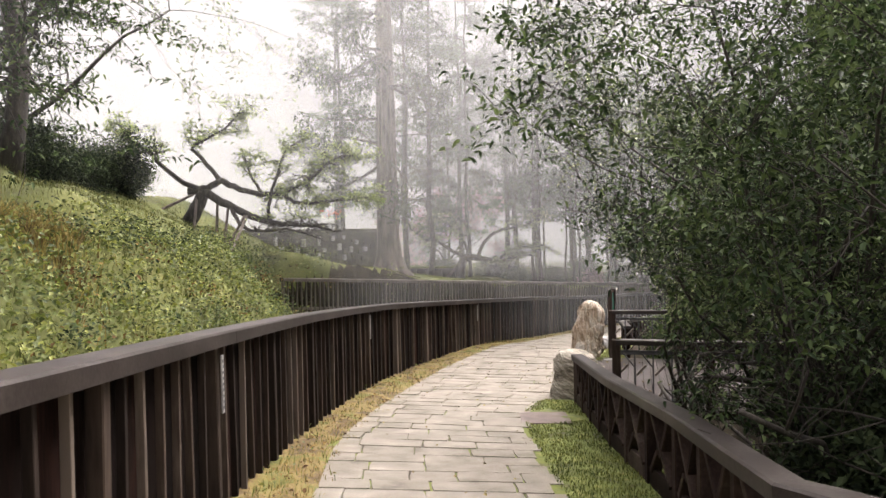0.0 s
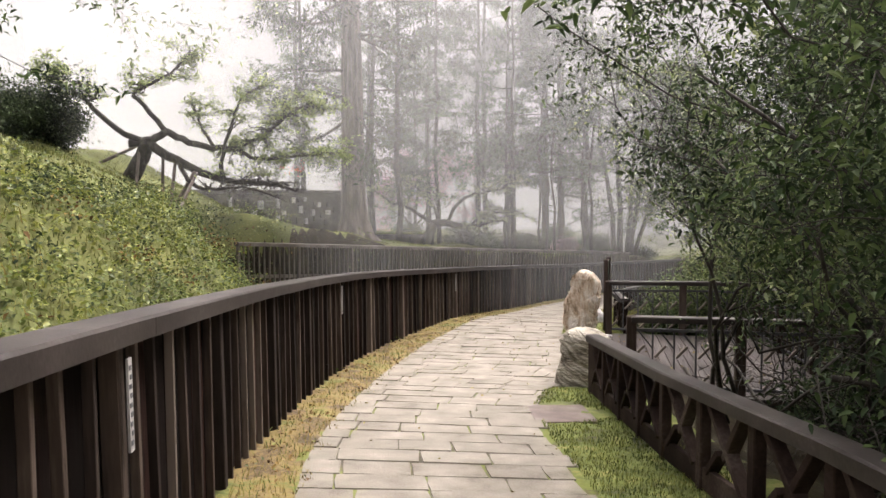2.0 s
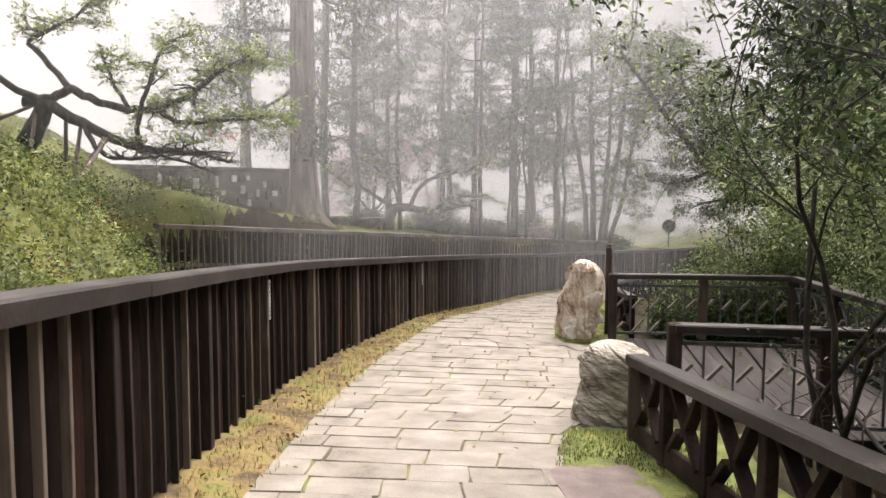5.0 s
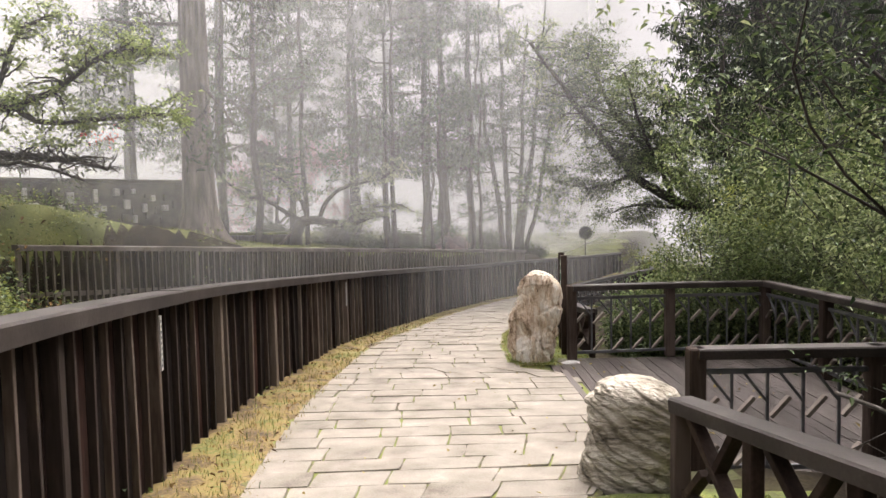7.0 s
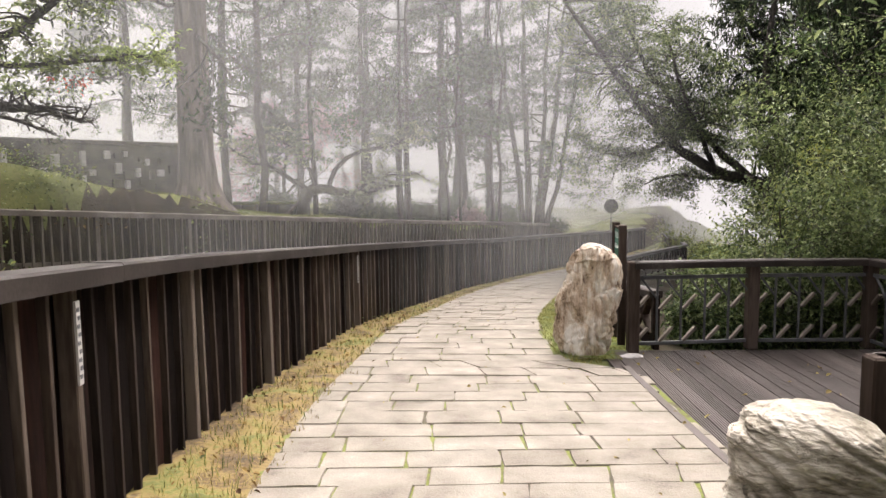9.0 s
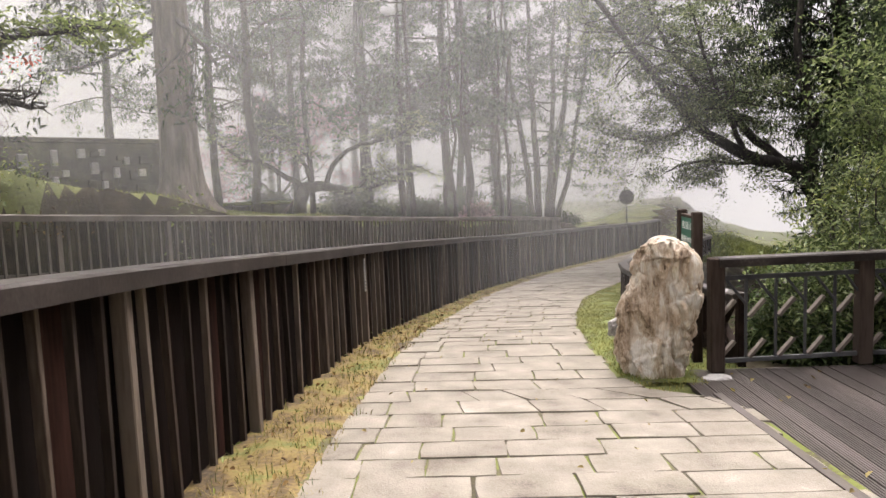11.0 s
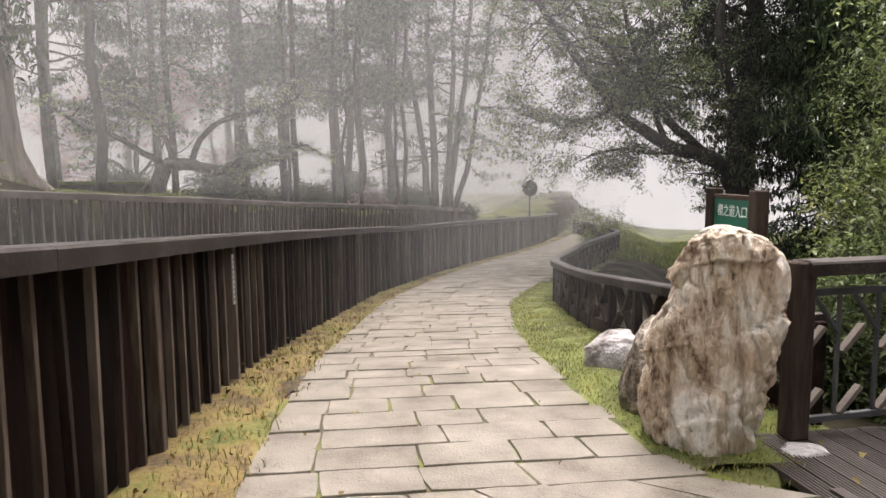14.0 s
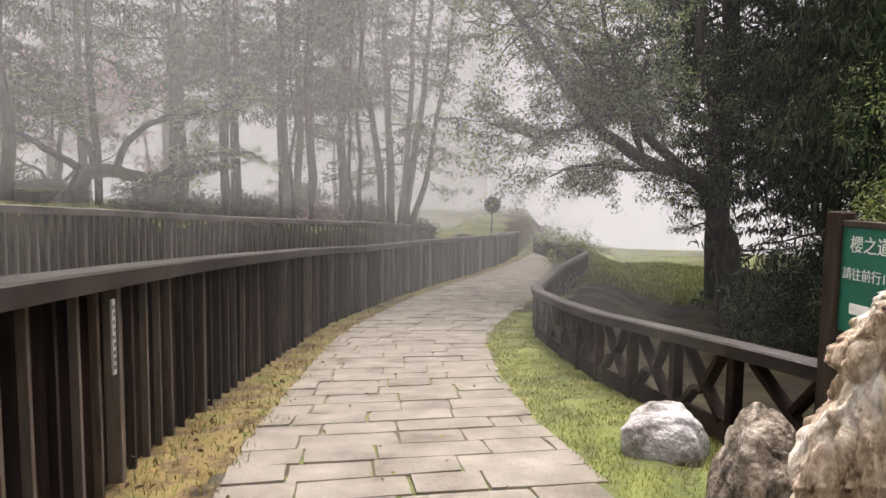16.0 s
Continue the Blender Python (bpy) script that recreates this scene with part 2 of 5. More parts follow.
# ---- mesh helpers ----
class Shape:
    """Gathers vertices and faces for one mesh."""

    def __init__(self):
        self.v, self.f = [], []

    def add(self, verts, faces):
        k = len(self.v)
        self.v += [tuple(p) for p in verts]
        self.f += [tuple(i + k for i in q) for q in faces]
        return self

    def box(self, c, size, m=None, jig=0.0):
        """A box with a narrow bevel on its upright edges' ends; m turns it before it is moved to c."""
        x, y, z = (s / 2 for s in size)
        b = min(x, y, z) * 0.18
        vs, corners = [], [(i, j, k) for k in (-1, 1) for j in (-1, 1) for i in (-1, 1)]
        for i, j, k in corners:
            vs += [(i * (x - b), j * (y - b), k * z), (i * (x - b), j * y, k * (z - b)), (i * x, j * (y - b), k * (z - b))]
        fs = []
        idx = {c: n * 3 for n, c in enumerate(corners)}
        for k in (-1, 1):
            q = [idx[(-1, -1, k)], idx[(1, -1, k)], idx[(1, 1, k)], idx[(-1, 1, k)]]
            fs.append(q if k > 0 else q[::-1])
        for j in (-1, 1):
            q = [idx[(-1, j, -1)] + 1, idx[(1, j, -1)] + 1, idx[(1, j, 1)] + 1, idx[(-1, j, 1)] + 1]
            fs.append(q if j < 0 else q[::-1])
        for i in (-1, 1):
            q = [idx[(i, -1, -1)] + 2, idx[(i, 1, -1)] + 2, idx[(i, 1, 1)] + 2, idx[(i, -1, 1)] + 2]
            fs.append(q if i > 0 else q[::-1])
        for k in (-1, 1):
            for j in (-1, 1):
                a, c2 = idx[(-1, j, k)], idx[(1, j, k)]
                q = [a, a + 1, c2 + 1, c2]
                fs.append(q if j * k < 0 else q[::-1])
            for i in (-1, 1):
                a, c2 = idx[(i, -1, k)], idx[(i, 1, k)]
                q = [a, a + 2, c2 + 2, c2]
                fs.append(q if i * k > 0 else q[::-1])
        for j in (-1, 1):
            for i in (-1, 1):
                a, c2 = idx[(i, j, -1)], idx[(i, j, 1)]
                q = [a + 1, a + 2, c2 + 2, c2 + 1]
                fs.append(q if i * j < 0 else q[::-1])
        for c2 in corners:
            a = idx[c2]
            fs.append([a, a + 1, a + 2])
        out = []
        for p in vs:
            p = Vector(p)
            if jig:
                p += Vector([random.uniform(-jig, jig) for _ in range(3)])
            if m is not None:
                p = m @ p
            out.append(p + Vector(c))
        return self.add(out, fs)

    def beam(self, a, b, w, h, up=(0, 0, 1)):
        """A bevelled bar from a to b, w across and h high."""
        a, b = Vector(a), Vector(b)
        d = (b - a).normalized()
        side = d.cross(Vector(up)).normalized()
        top = side.cross(d)
        m = Matrix((side, d, top)).transposed()
        return self.box((a + b) / 2, (w, (b - a).length, h), m)

    def sweep(self, pts, profile):
        """A profile of (across, up) pairs carried along a level line of points."""
        n, k = len(pts), len(profile)
        vs = []
        for i, p in enumerate(pts):
            p = Vector(p)
            d = Vector(pts[min(i + 1, n - 1)]) - Vector(pts[max(i - 1, 0)])
            side = Vector((d.y, -d.x, 0)).normalized()
            vs += [p + side * a + Vector((0, 0, u)) for a, u in profile]
        fs = [(i * k + j, i * k + (j + 1) % k, (i + 1) * k + (j + 1) % k, (i + 1) * k + j) for i in range(n - 1) for j in range(k)]
        fs += [tuple(range(k))[::-1], tuple((n - 1) * k + j for j in range(k))]
        return self.add(vs, fs)

    def tube(self, pts, radii, sides=7):
        n = len(pts)
        vs = []
        u = None
        for i, p in enumerate(pts):
            d = (Vector(pts[min(i + 1, n - 1)]) - Vector(pts[max(i - 1, 0)])).normalized()
            if u is None:
                u = d.orthogonal().normalized()
            u = (u - d * u.dot(d)).normalized()
            w = d.cross(u)
            vs += [Vector(p) + (u * math.cos(2 * math.pi * j / sides) + w * math.sin(2 * math.pi * j / sides)) * radii[i] for j in range(sides)]
        fs = [(i * sides + j, i * sides + (j + 1) % sides, (i + 1) * sides + (j + 1) % sides, (i + 1) * sides + j) for i in range(n - 1) for j in range(sides)]
        fs += [tuple(range(sides))[::-1], tuple((n - 1) * sides + j for j in range(sides))]
        return self.add(vs, fs)

    def mesh(self, name, material, smooth=False):
        me = bpy.data.meshes.new(name)
        me.from_pydata(self.v, [], self.f)
        me.materials.append(material)
        if smooth:
            me.shade_smooth()
        return me


def part(name, shape, material, parent=None, label="", smooth=False):
    ob = new(name, shape if isinstance(shape, bpy.types.Mesh) else shape.mesh(name, material, smooth))
    ob.parent = parent
    if label:
        ob["label"] = label
    return ob


def thing(name, label, category, group="", kind=""):
    return tagged(new(name), label, category, group, kind)


def cloud(name, verts, faces_per, material):
    """A mesh of many equal small pieces: verts is (pieces, corners, 3)."""
    n, k, _ = verts.shape
    me = bpy.data.meshes.new(name)
    me.vertices.add(n * k)
    me.vertices.foreach_set("co", verts.reshape(-1).astype(np.float32))
    loops = np.concatenate([np.asarray(f) for f in faces_per])
    sizes = np.array([len(f) for f in faces_per])
    all_loops = (np.arange(n)[:, None] * k + loops[None, :]).reshape(-1)
    all_sizes = np.tile(sizes, n)
    me.loops.add(len(all_loops))
    me.loops.foreach_set("vertex_index", all_loops.astype(np.int32))
    me.polygons.add(len(all_sizes))
    me.polygons.foreach_set("loop_start", np.concatenate([[0], np.cumsum(all_sizes)[:-1]]).astype(np.int32))
    me.update(calc_edges=True)
    me.materials.append(material)
    return me


def leaves(name, points, size, material, rng, droop=0.3, narrow=0.42, fold=0.12):
    """One folded leaf of six corners at each point."""
    n = len(points)
    yaw = rng.uniform(0, 2 * np.pi, n)
    pitch = rng.normal(-droop, 0.5, n)
    d = np.stack([np.cos(yaw) * np.cos(pitch), np.sin(yaw) * np.cos(pitch), np.sin(pitch)], 1)
    up = np.stack([rng.normal(0, 0.45, n), rng.normal(0, 0.45, n), np.ones(n)], 1)
    side = np.cross(d, up)
    side /= np.linalg.norm(side, axis=1)[:, None] + 1e-9
    nor = np.cross(side, d)
    s = (size * rng.uniform(0.6, 1.35, n))[:, None]
    a = points
    tip = a + d * s - np.array([0, 0, 1]) * s * 0.12
    m1, m2 = a + d * s * 0.3 + nor * s * 0.02, a + d * s * 0.68
    w = s * narrow / 2
    v = np.stack([a, m1 + side * w + nor * fold * s, m2 + side * w * 0.8 + nor * fold * s * 0.8, tip, m2 - side * w * 0.8 + nor * fold * s * 0.8, m1 - side * w + nor * fold * s], 1)
    return cloud(name, v, [(0, 1, 2, 3), (0, 3, 4, 5)], material)


def blades(name, points, height, width, material, rng, lean=0.5):
    """One bent grass blade at each point."""
    n = len(points)
    yaw = rng.uniform(0, 2 * np.pi, n)
    h = height * rng.uniform(0.45, 1.3, n)
    out = rng.uniform(0.1, lean, n) * h
    dx = np.stack([np.cos(yaw), np.sin(yaw), np.zeros(n)], 1)
    sd = np.stack([-np.sin(yaw), np.cos(yaw), np.zeros(n)], 1) * width * rng.uniform(0.6, 1.3, n)[:, None]
    z = np.array([0, 0, 1.0])
    mid = points + dx * (out * 0.35)[:, None] + z * (h * 0.6)[:, None]
    tip = points + dx * out[:, None] + z * h[:, None]
    v = np.stack([points - sd / 2, points + sd / 2, mid + sd * 0.35, tip, mid - sd * 0.35], 1)
    return cloud(name, v, [(0, 1, 2, 4), (4, 2, 3)], material)


# ---- plan ----
GROUND_Y = [-30, 0, 4.76, 7.3, 9.4, 11.8, 12.9, 15.4, 17, 18.5, 20, 21.2, 24, 33, 46, 80]
GROUND_Z = [1.2, 0, -0.445, -0.715, -0.9, -1.08, -1.15, -1.24, -1.28, -1.4, -1.58, -1.68, -1.9, -2.3, -2.8, -3.2]
FENCE_Y = [-8, 0, 1.5, 3.2, 4.6, 6.7, 8.2, 9.6, 11.5, 13.2, 14.4, 15.8, 17.7, 19.7, 21.5, 24.8, 28, 31, 34, 38.5, 43.7]
FENCE_X = [0.4, -1.45, -1.85, -2.4, -2.85, -3.45, -3.8, -4.1, -4.35, -4.42, -4.32, -4.15, -3.97, -3.7, -3.3, -2.5, -1.0, 0.6, 2.4, 4.9, 7.2]
LEFT_Y = [-8, 0, 3, 5.1, 6.6, 8.3, 10.9, 12.9, 14.5, 16.6, 18.5, 20.3, 23.8, 25.4, 28.3, 31.1, 34.8, 40, 50]
LEFT_X = [0.9, -0.95, -1.8, -2.5, -3.06, -3.42, -3.72, -3.83, -3.78, -3.6, -3.4, -3.12, -2.45, -1.88, -0.6, 0.95, 3.1, 6.0, 10.8]
RIGHT_Y = [-8, 2, 3.5, 5.3, 6.25, 7.9, 9.2, 10.2, 11.4, 12.2, 14.9, 15.15, 15.6, 17.1, 18.8, 21.2, 23.1, 24.7, 26.6, 29, 32, 36.5, 42, 50]
RIGHT_X = [2.2, 0.5, 0.0, -0.55, -0.8, -1.22, -1.5, -1.42, -0.9, -0.68, -0.68, -1.28, -1.42, -1.43, -1.28, -0.85, -0.4, 0.3, 1.33, 2.7, 4.4, 6.4, 8.3, 11.5]
_ys = np.arange(-40, 120, 0.1)


def eased(ys, xs, width):
    v = np.interp(_ys, ys, xs)
    lo, hi = (xs[1] - xs[0]) / (ys[1] - ys[0]), (xs[-1] - xs[-2]) / (ys[-1] - ys[-2])
    v = np.where(_ys < ys[0], xs[0] + (_ys - ys[0]) * lo, np.where(_ys > ys[-1], xs[-1] + (_ys - ys[-1]) * hi, v))
    k = np.hanning(int(width / 0.1) | 1)
    pad = len(k) // 2
    w = np.concatenate([v[0] + (v[1] - v[0]) * np.arange(-pad, 0), v, v[-1] + (v[-1] - v[-2]) * np.arange(1, pad + 1)])
    return np.convolve(w, k / k.sum(), "valid")


_gz, _fx, _lx, _rx = eased(GROUND_Y, GROUND_Z, 4), eased(FENCE_Y, FENCE_X, 3), eased(LEFT_Y, LEFT_X, 2.5), eased(RIGHT_Y, RIGHT_X, 0.5)


def path_z(y):
    return np.interp(y, _ys, _gz)


def fence_x(y):
    return np.interp(y, _ys, _fx)


def left_x(y):
    return np.interp(y, _ys, _lx)


def right_x(y):
    return np.interp(y, _ys, _rx)


# foot of the bank, then the line of the grey fence
OPP_Y, OPP_X = [-8, 1, 5, 9, 13, 15.5, 17.9, 20.7, 23.1, 27, 28.5, 30.8, 34.5], [-2.4, -3.6, -4.5, -5.5, -6.7, -7.7, -9.96, -8.0, -6.3, -4.2, -3.0, -1.0, 0.9]
_ox = eased(OPP_Y, OPP_X, 1.2)


def opp_x(y):
    return np.interp(y, _ys, _ox)


def opp_top(y):
    return 0.45 - 0.08 * (y - 18)


# heights of the land behind that line: x, y, z
HILL = [(-7.9, 7.2, 1.8), (-5.1, 5.0, 1.6), (-5.7, 7.4, 1.0), (-6.4, 9.2, 0.9), (-7.3, 11.5, 0.8), (-7.6, 9.2, 1.4), (-8.5, 12, 1.3), (-9.3, 15, 1.0), (-10.3, 17.2, 0.9), (-10.8, 18, 1.0), (-12.9, 18.6, 1.95), (-15.5, 20.0, 3.1), (-11.9, 15, 2.1), (-13.4, 15.2, 3.1), (-10.7, 12, 2.45), (-13.5, 17, 2.55), (-15.3, 17.2, 3.5), (-12.5, 12.5, 3.0), (-9.0, 9.2, 2.6), (-11, 9, 3.2), (-6.8, 4, 2.15), (-6, 0, 2.5),
        (-10, 3, 3.3), (-9.6, 21.4, 0.5), (-9.5, 26, 0.0), (-7.5, 24, -0.1), (-5.5, 28, -0.5), (-3, 31, -0.8), (0, 35, -1.2), (-14, 24.5, 0.8), (-20, 20, 4.3), (-20, 8, 5.5),
        (-8.3, 32.6, -0.45), (-4, 35.7, -1.0), (-14, 34, -0.1), (1, 40, -1.7), (4, 48, -2.4), (-12, 50, -0.8)]
_hill = np.array(HILL)


def land(x, y):
    """Height of the open ground."""
    x, y = np.asarray(x, float), np.asarray(y, float)
    pz = path_z(y)
    d = fence_x(y) - x
    w = 1 / (((x[..., None] - _hill[:, 0]) ** 2 + (y[..., None] - _hill[:, 1]) ** 2) + 0.6) ** 1.6
    hill = (w * _hill[:, 2]).sum(-1) / w.sum(-1)
    floor = pz - 0.15 + 0.55 * np.clip((y - 8) / 10, 0, 1)
    width = 1.9 - 1.5 * np.clip((y - 15.5) / 5, 0, 1)
    s = np.clip((opp_x(y) - x) / width, 0, 1)
    z_left = floor * (1 - s) + hill * s
    e = x - right_x(y)
    q = np.clip((e - 1.2) / 2.5, 0, 1)
    z_right = pz - 0.02 - 0.7 * q * q * (3 - 2 * q)
    zd = np.where((y > 11.2) & (y < 15.3) & (x > -0.95), pz - 0.35, z_right)
    z_right = np.where(e > 0.1, np.minimum(z_right, zd), z_right)
    strip = np.clip((d - 0.3) / 0.5, 0, 1)
    inside = pz - 0.05
    z = np.where(d > 0, inside * (1 - strip) + z_left * strip, np.where(e > 0, z_right, inside))
    far = np.clip((np.hypot(x, y - 15) - 45) / 60, 0, 1)
    return z * (1 - far) - 9.0 * far


def axis(lo, hi, step, far):
    mid = np.arange(lo, hi + step / 2, step)
    grow = step * 1.35 ** np.arange(1, 40)
    out = np.cumsum(grow)
    out = out[out < far]
    return np.concatenate([lo - out[::-1], mid, hi + out])


def build_ground():
    gx, gy = axis(-20, 12, 0.16, 2500), axis(-6, 48, 0.2, 2500)
    X, Y = np.meshgrid(gx, gy)
    Z = land(X, Y)
    rough = np.array([noise.fractal((px * 0.7, py * 0.7, 0), 1.0, 2.0, 4) for px, py in zip(X.ravel(), Y.ravel())]).reshape(X.shape)
    off = np.clip(np.maximum(fence_x(Y) - X - 0.3, X - right_x(Y) - 0.25), 0, 0.8)
    Z = Z + rough * 0.14 * off
    nx, ny = len(gx), len(gy)
    i = np.arange((ny - 1) * nx).reshape(ny - 1, nx)[:, :-1].ravel()
    s = Shape()
    s.v = list(zip(X.ravel(), Y.ravel(), Z.ravel()))
    s.f = [(a, a + 1, a + nx + 1, a + nx) for a in i.tolist()]
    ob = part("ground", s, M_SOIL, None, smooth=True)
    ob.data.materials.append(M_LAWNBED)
    ob.data.materials.append(M_SHADEEARTH)
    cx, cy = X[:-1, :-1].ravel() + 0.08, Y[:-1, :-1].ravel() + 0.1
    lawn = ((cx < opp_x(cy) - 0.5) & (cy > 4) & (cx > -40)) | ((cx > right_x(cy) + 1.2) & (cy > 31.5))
    # faces painted darker where shade lies: under the trees and between the fences
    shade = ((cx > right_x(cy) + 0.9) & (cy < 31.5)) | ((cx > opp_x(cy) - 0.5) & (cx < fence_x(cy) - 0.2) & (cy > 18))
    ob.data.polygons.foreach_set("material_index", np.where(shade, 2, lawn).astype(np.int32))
    return tagged(ob, "mossy soil ground and grassy bank beside the path", "ground", kind="structure")


build_ground()


# ---- paved path ----
def row_frame(y0):
    """Left and right end of a course of pavers at y0 on the middle line, square to the walk."""
    yc = y0
    xl, xr = left_x(yc), right_x(yc)
    slope = (left_x(yc + 0.6) - left_x(yc - 0.6)) / 1.2
    slope = 0.55 * slope
    mid = (xl + xr) / 2
    d = Vector((1, -slope, 0)).normalized()
    ends = []
    for sign, fx in ((-1, left_x), (1, right_x)):
        t = 1.4
        for _ in range(8):
            p = Vector((mid, yc, 0)) + d * sign * t
            t += sign * (float(fx(p.y)) - p.x) / d.x
        ends.append(Vector((mid, yc, 0)) + d * sign * t)
    return ends


def build_pavers():
    base = Shape()
    ys = np.arange(-6, 50, 0.5)
    vs, fs = [], []
    for k, y in enumerate(ys):
        vs += [(left_x(y) - 0.08, y, path_z(y) - 0.006), (right_x(y) + 0.05, y, path_z(y) - 0.006)]
        if k:
            fs.append((2 * k - 2, 2 * k - 1, 2 * k + 1, 2 * k))
    base.add(vs, fs)
    path = tagged(part("pavement", base, M_JOINT), "stone-paved footpath with mossy joints between dark fences", "pavement", kind="structure")
    rng = random.Random(5)
    rest = Shape()
    y, step, count = -5.0, 0.33, 0
    pieces = []
    while y < 49:
        y2 = y + step * rng.uniform(0.9, 1.1)
        (a0, b0), (a1, b1) = row_frame(y), row_frame(y2)
        width = (b0 - a0).length
        u = 0.0
        first = rng.uniform(0.2, 0.5)
        while u < width - 0.05:
            nxt = u + (first if u == 0 else rng.uniform(0.4, 0.78))
            if width - nxt < 0.22:
                nxt = width + rng.uniform(-0.09, 0.09)
            g = 0.005
            quad = []
            fu, fn = (u + g) / width, (nxt - g) / width
            gy = g / step
            for f, v in ((fu, gy), (fn, gy), (fn, 1 - gy), (fu, 1 - gy)):
                p = a0.lerp(b0, f).lerp(a1.lerp(b1, f), v)
                p = Vector((p.x + rng.uniform(-0.006, 0.006), p.y + rng.uniform(-0.006, 0.006), 0))
                quad.append(p)
            pieces.append((y, quad, rng.uniform(-0.004, 0.006)))
            u = nxt
        y = y2
    for y, quad, lift in pieces:
        mid = sum(quad, Vector()) / 4
        outline = []
        for k in range(4):
            a, b = quad[k], quad[(k + 1) % 4]
            n = 3 if k % 2 == 0 else 2
            for j in range(n):
                t = (j + (0.05 if j == 0 else 0)) / n
                p = a.lerp(b, t)
                outline.append(p + Vector((rng.uniform(-0.008, 0.008), rng.uniform(-0.008, 0.008), 0)))
        cz = float(path_z(mid.y))
        near = 5.2 < y < 20.0 and count < 300
        org = Vector((mid.x, mid.y, cz)) if near else Vector()
        s = Shape() if near else rest
        vs = []
        n = len(outline)
        tilt = (rng.uniform(-0.008, 0.008), rng.uniform(-0.008, 0.008))
        for shrink, dz in ((1.0, -0.05), (1.0, 0.0), (0.988, 0.005)):
            for p in outline:
                q = mid + (p - mid) * shrink
                dzz = dz + lift + (tilt[0] * (q.x - mid.x) + tilt[1] * (q.y - mid.y) if dz > -0.05 else 0)
                vs.append(Vector((q.x, q.y, float(path_z(q.y)) + dzz)) - org)
        fs = [(r * n + k, r * n + (k + 1) % n, (r + 1) * n + (k + 1) % n, (r + 1) * n + k) for r in (0, 1) for k in range(n)] + [tuple(2 * n + k for k in range(n))]
        s.add(vs, fs)
        if near:
            ob = part("paver", s, M_STONE, path)
            ob.location = org
            count += 1
    far = part("paver_field", rest, M_STONE_FAR, path)
    far["kind"] = "stuff"


M_STONE_FAR = mat("paver_stone_joined", [(0.2, (0.1, 0.086, 0.067)), (0.36, (0.157, 0.138, 0.112)), (0.54, (0.194, 0.173, 0.143)), (0.7, (0.226, 0.204, 0.17)), (0.88, (0.3, 0.275, 0.236))], 3.4, 70, 0.85, 0.6, island=0.12, dist=0.008, spec=0.25)


# ---- left fence ----
def along(xs_of, y0, y1, step):
    """Points along a line x(y) at equal steps of its length."""
    ys = np.arange(y0, y1, 0.02)
    xs = xs_of(ys)
    s = np.concatenate([[0], np.cumsum(np.hypot(np.diff(xs), np.diff(ys)))])
    at = np.arange(0, s[-1], step)
    return np.stack([np.interp(at, s, xs), np.interp(at, s, ys)], 1)


def slat_mesh(name, w, d, h, material):
    return Shape().box((0, 0, h / 2), (w, d, h)).mesh(name, material)


def build_fence(name, xs_of, z_of, top_of, y0, y1, label, slat_m, cap_m, back_m, every=7, spacing=0.25, limit=300, y_from=0.5):
    fence = tagged(new(name), label, "fence")
    pts = along(xs_of, y0, y1, spacing)
    rng = random.Random(len(name))
    slat = slat_mesh("slat", 0.034, 0.045, 1.0, slat_m)
    wide = slat_mesh("post", 0.075, 0.085, 1.0, slat_m)
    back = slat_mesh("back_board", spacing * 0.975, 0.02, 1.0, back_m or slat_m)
    rest_s, used = Shape(), 0
    for i, (x, y) in enumerate(pts):
        j, k = max(i - 1, 0), min(i + 1, len(pts) - 1)
        yaw = math.degrees(math.atan2(pts[k][1] - pts[j][1], pts[k][0] - pts[j][0]))
        post = i % every == 0
        z = float(z_of(x, y)) + (-0.1 if post else rng.uniform(-0.08, -0.04))
        size = Matrix.Diagonal((1, 1, float(top_of(y)) - 0.07 - z, 1))
        m = pose(x, y, z, rng.uniform(-0.5, 0.5), rng.uniform(-0.6, 0.6), yaw + rng.uniform(-4, 4)) @ size
        if used < limit and y > y_from:
            ob = part("post" if post else "slat", wide if post else slat, None, fence)
            ob.matrix_basis = m
            used += 1
        else:
            src = wide if post else slat
            rest_s.add([m @ v.co for v in src.vertices], [tuple(p.vertices) for p in src.polygons])
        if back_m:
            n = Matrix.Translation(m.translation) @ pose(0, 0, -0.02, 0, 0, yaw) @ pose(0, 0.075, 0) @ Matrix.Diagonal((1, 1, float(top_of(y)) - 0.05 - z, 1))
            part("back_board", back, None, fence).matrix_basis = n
    if rest_s.v:
        part("far_slats", rest_s, slat_m, fence)["kind"] = "stuff"
    line = [(x, y, float(top_of(y))) for x, y in along(xs_of, y0 - 0.05, y1 + 0.05, 0.4)]
    n = 9
    for k in range(0, len(line) - 1, n):
        piece = line[k:k + n + 1]
        if len(piece) < 2:
            continue
        dz = rng.uniform(-0.004, 0.004)
        piece = [(x, y, z + dz) for x, y, z in piece]
        piece[-1] = tuple(Vector(piece[-1]).lerp(Vector(piece[-2]), 0.012))
        cap = Shape().sweep(piece, [(-0.115, -0.1), (0.105, -0.1), (0.107, -0.014), (0.094, 0), (-0.1, 0.004), (-0.115, -0.01)])
        part("rail_cap", cap, cap_m, fence, "worn flat brown timber handrail")
    if not back_m:
        low = Shape().sweep([(x, y, float(z_of(x, y))) for x, y, z in line], [(-0.07, 0.1), (-0.04, 0.1), (-0.04, 0.19), (-0.07, 0.19)])
        part("lower_rail", low, slat_m, fence)
    return fence


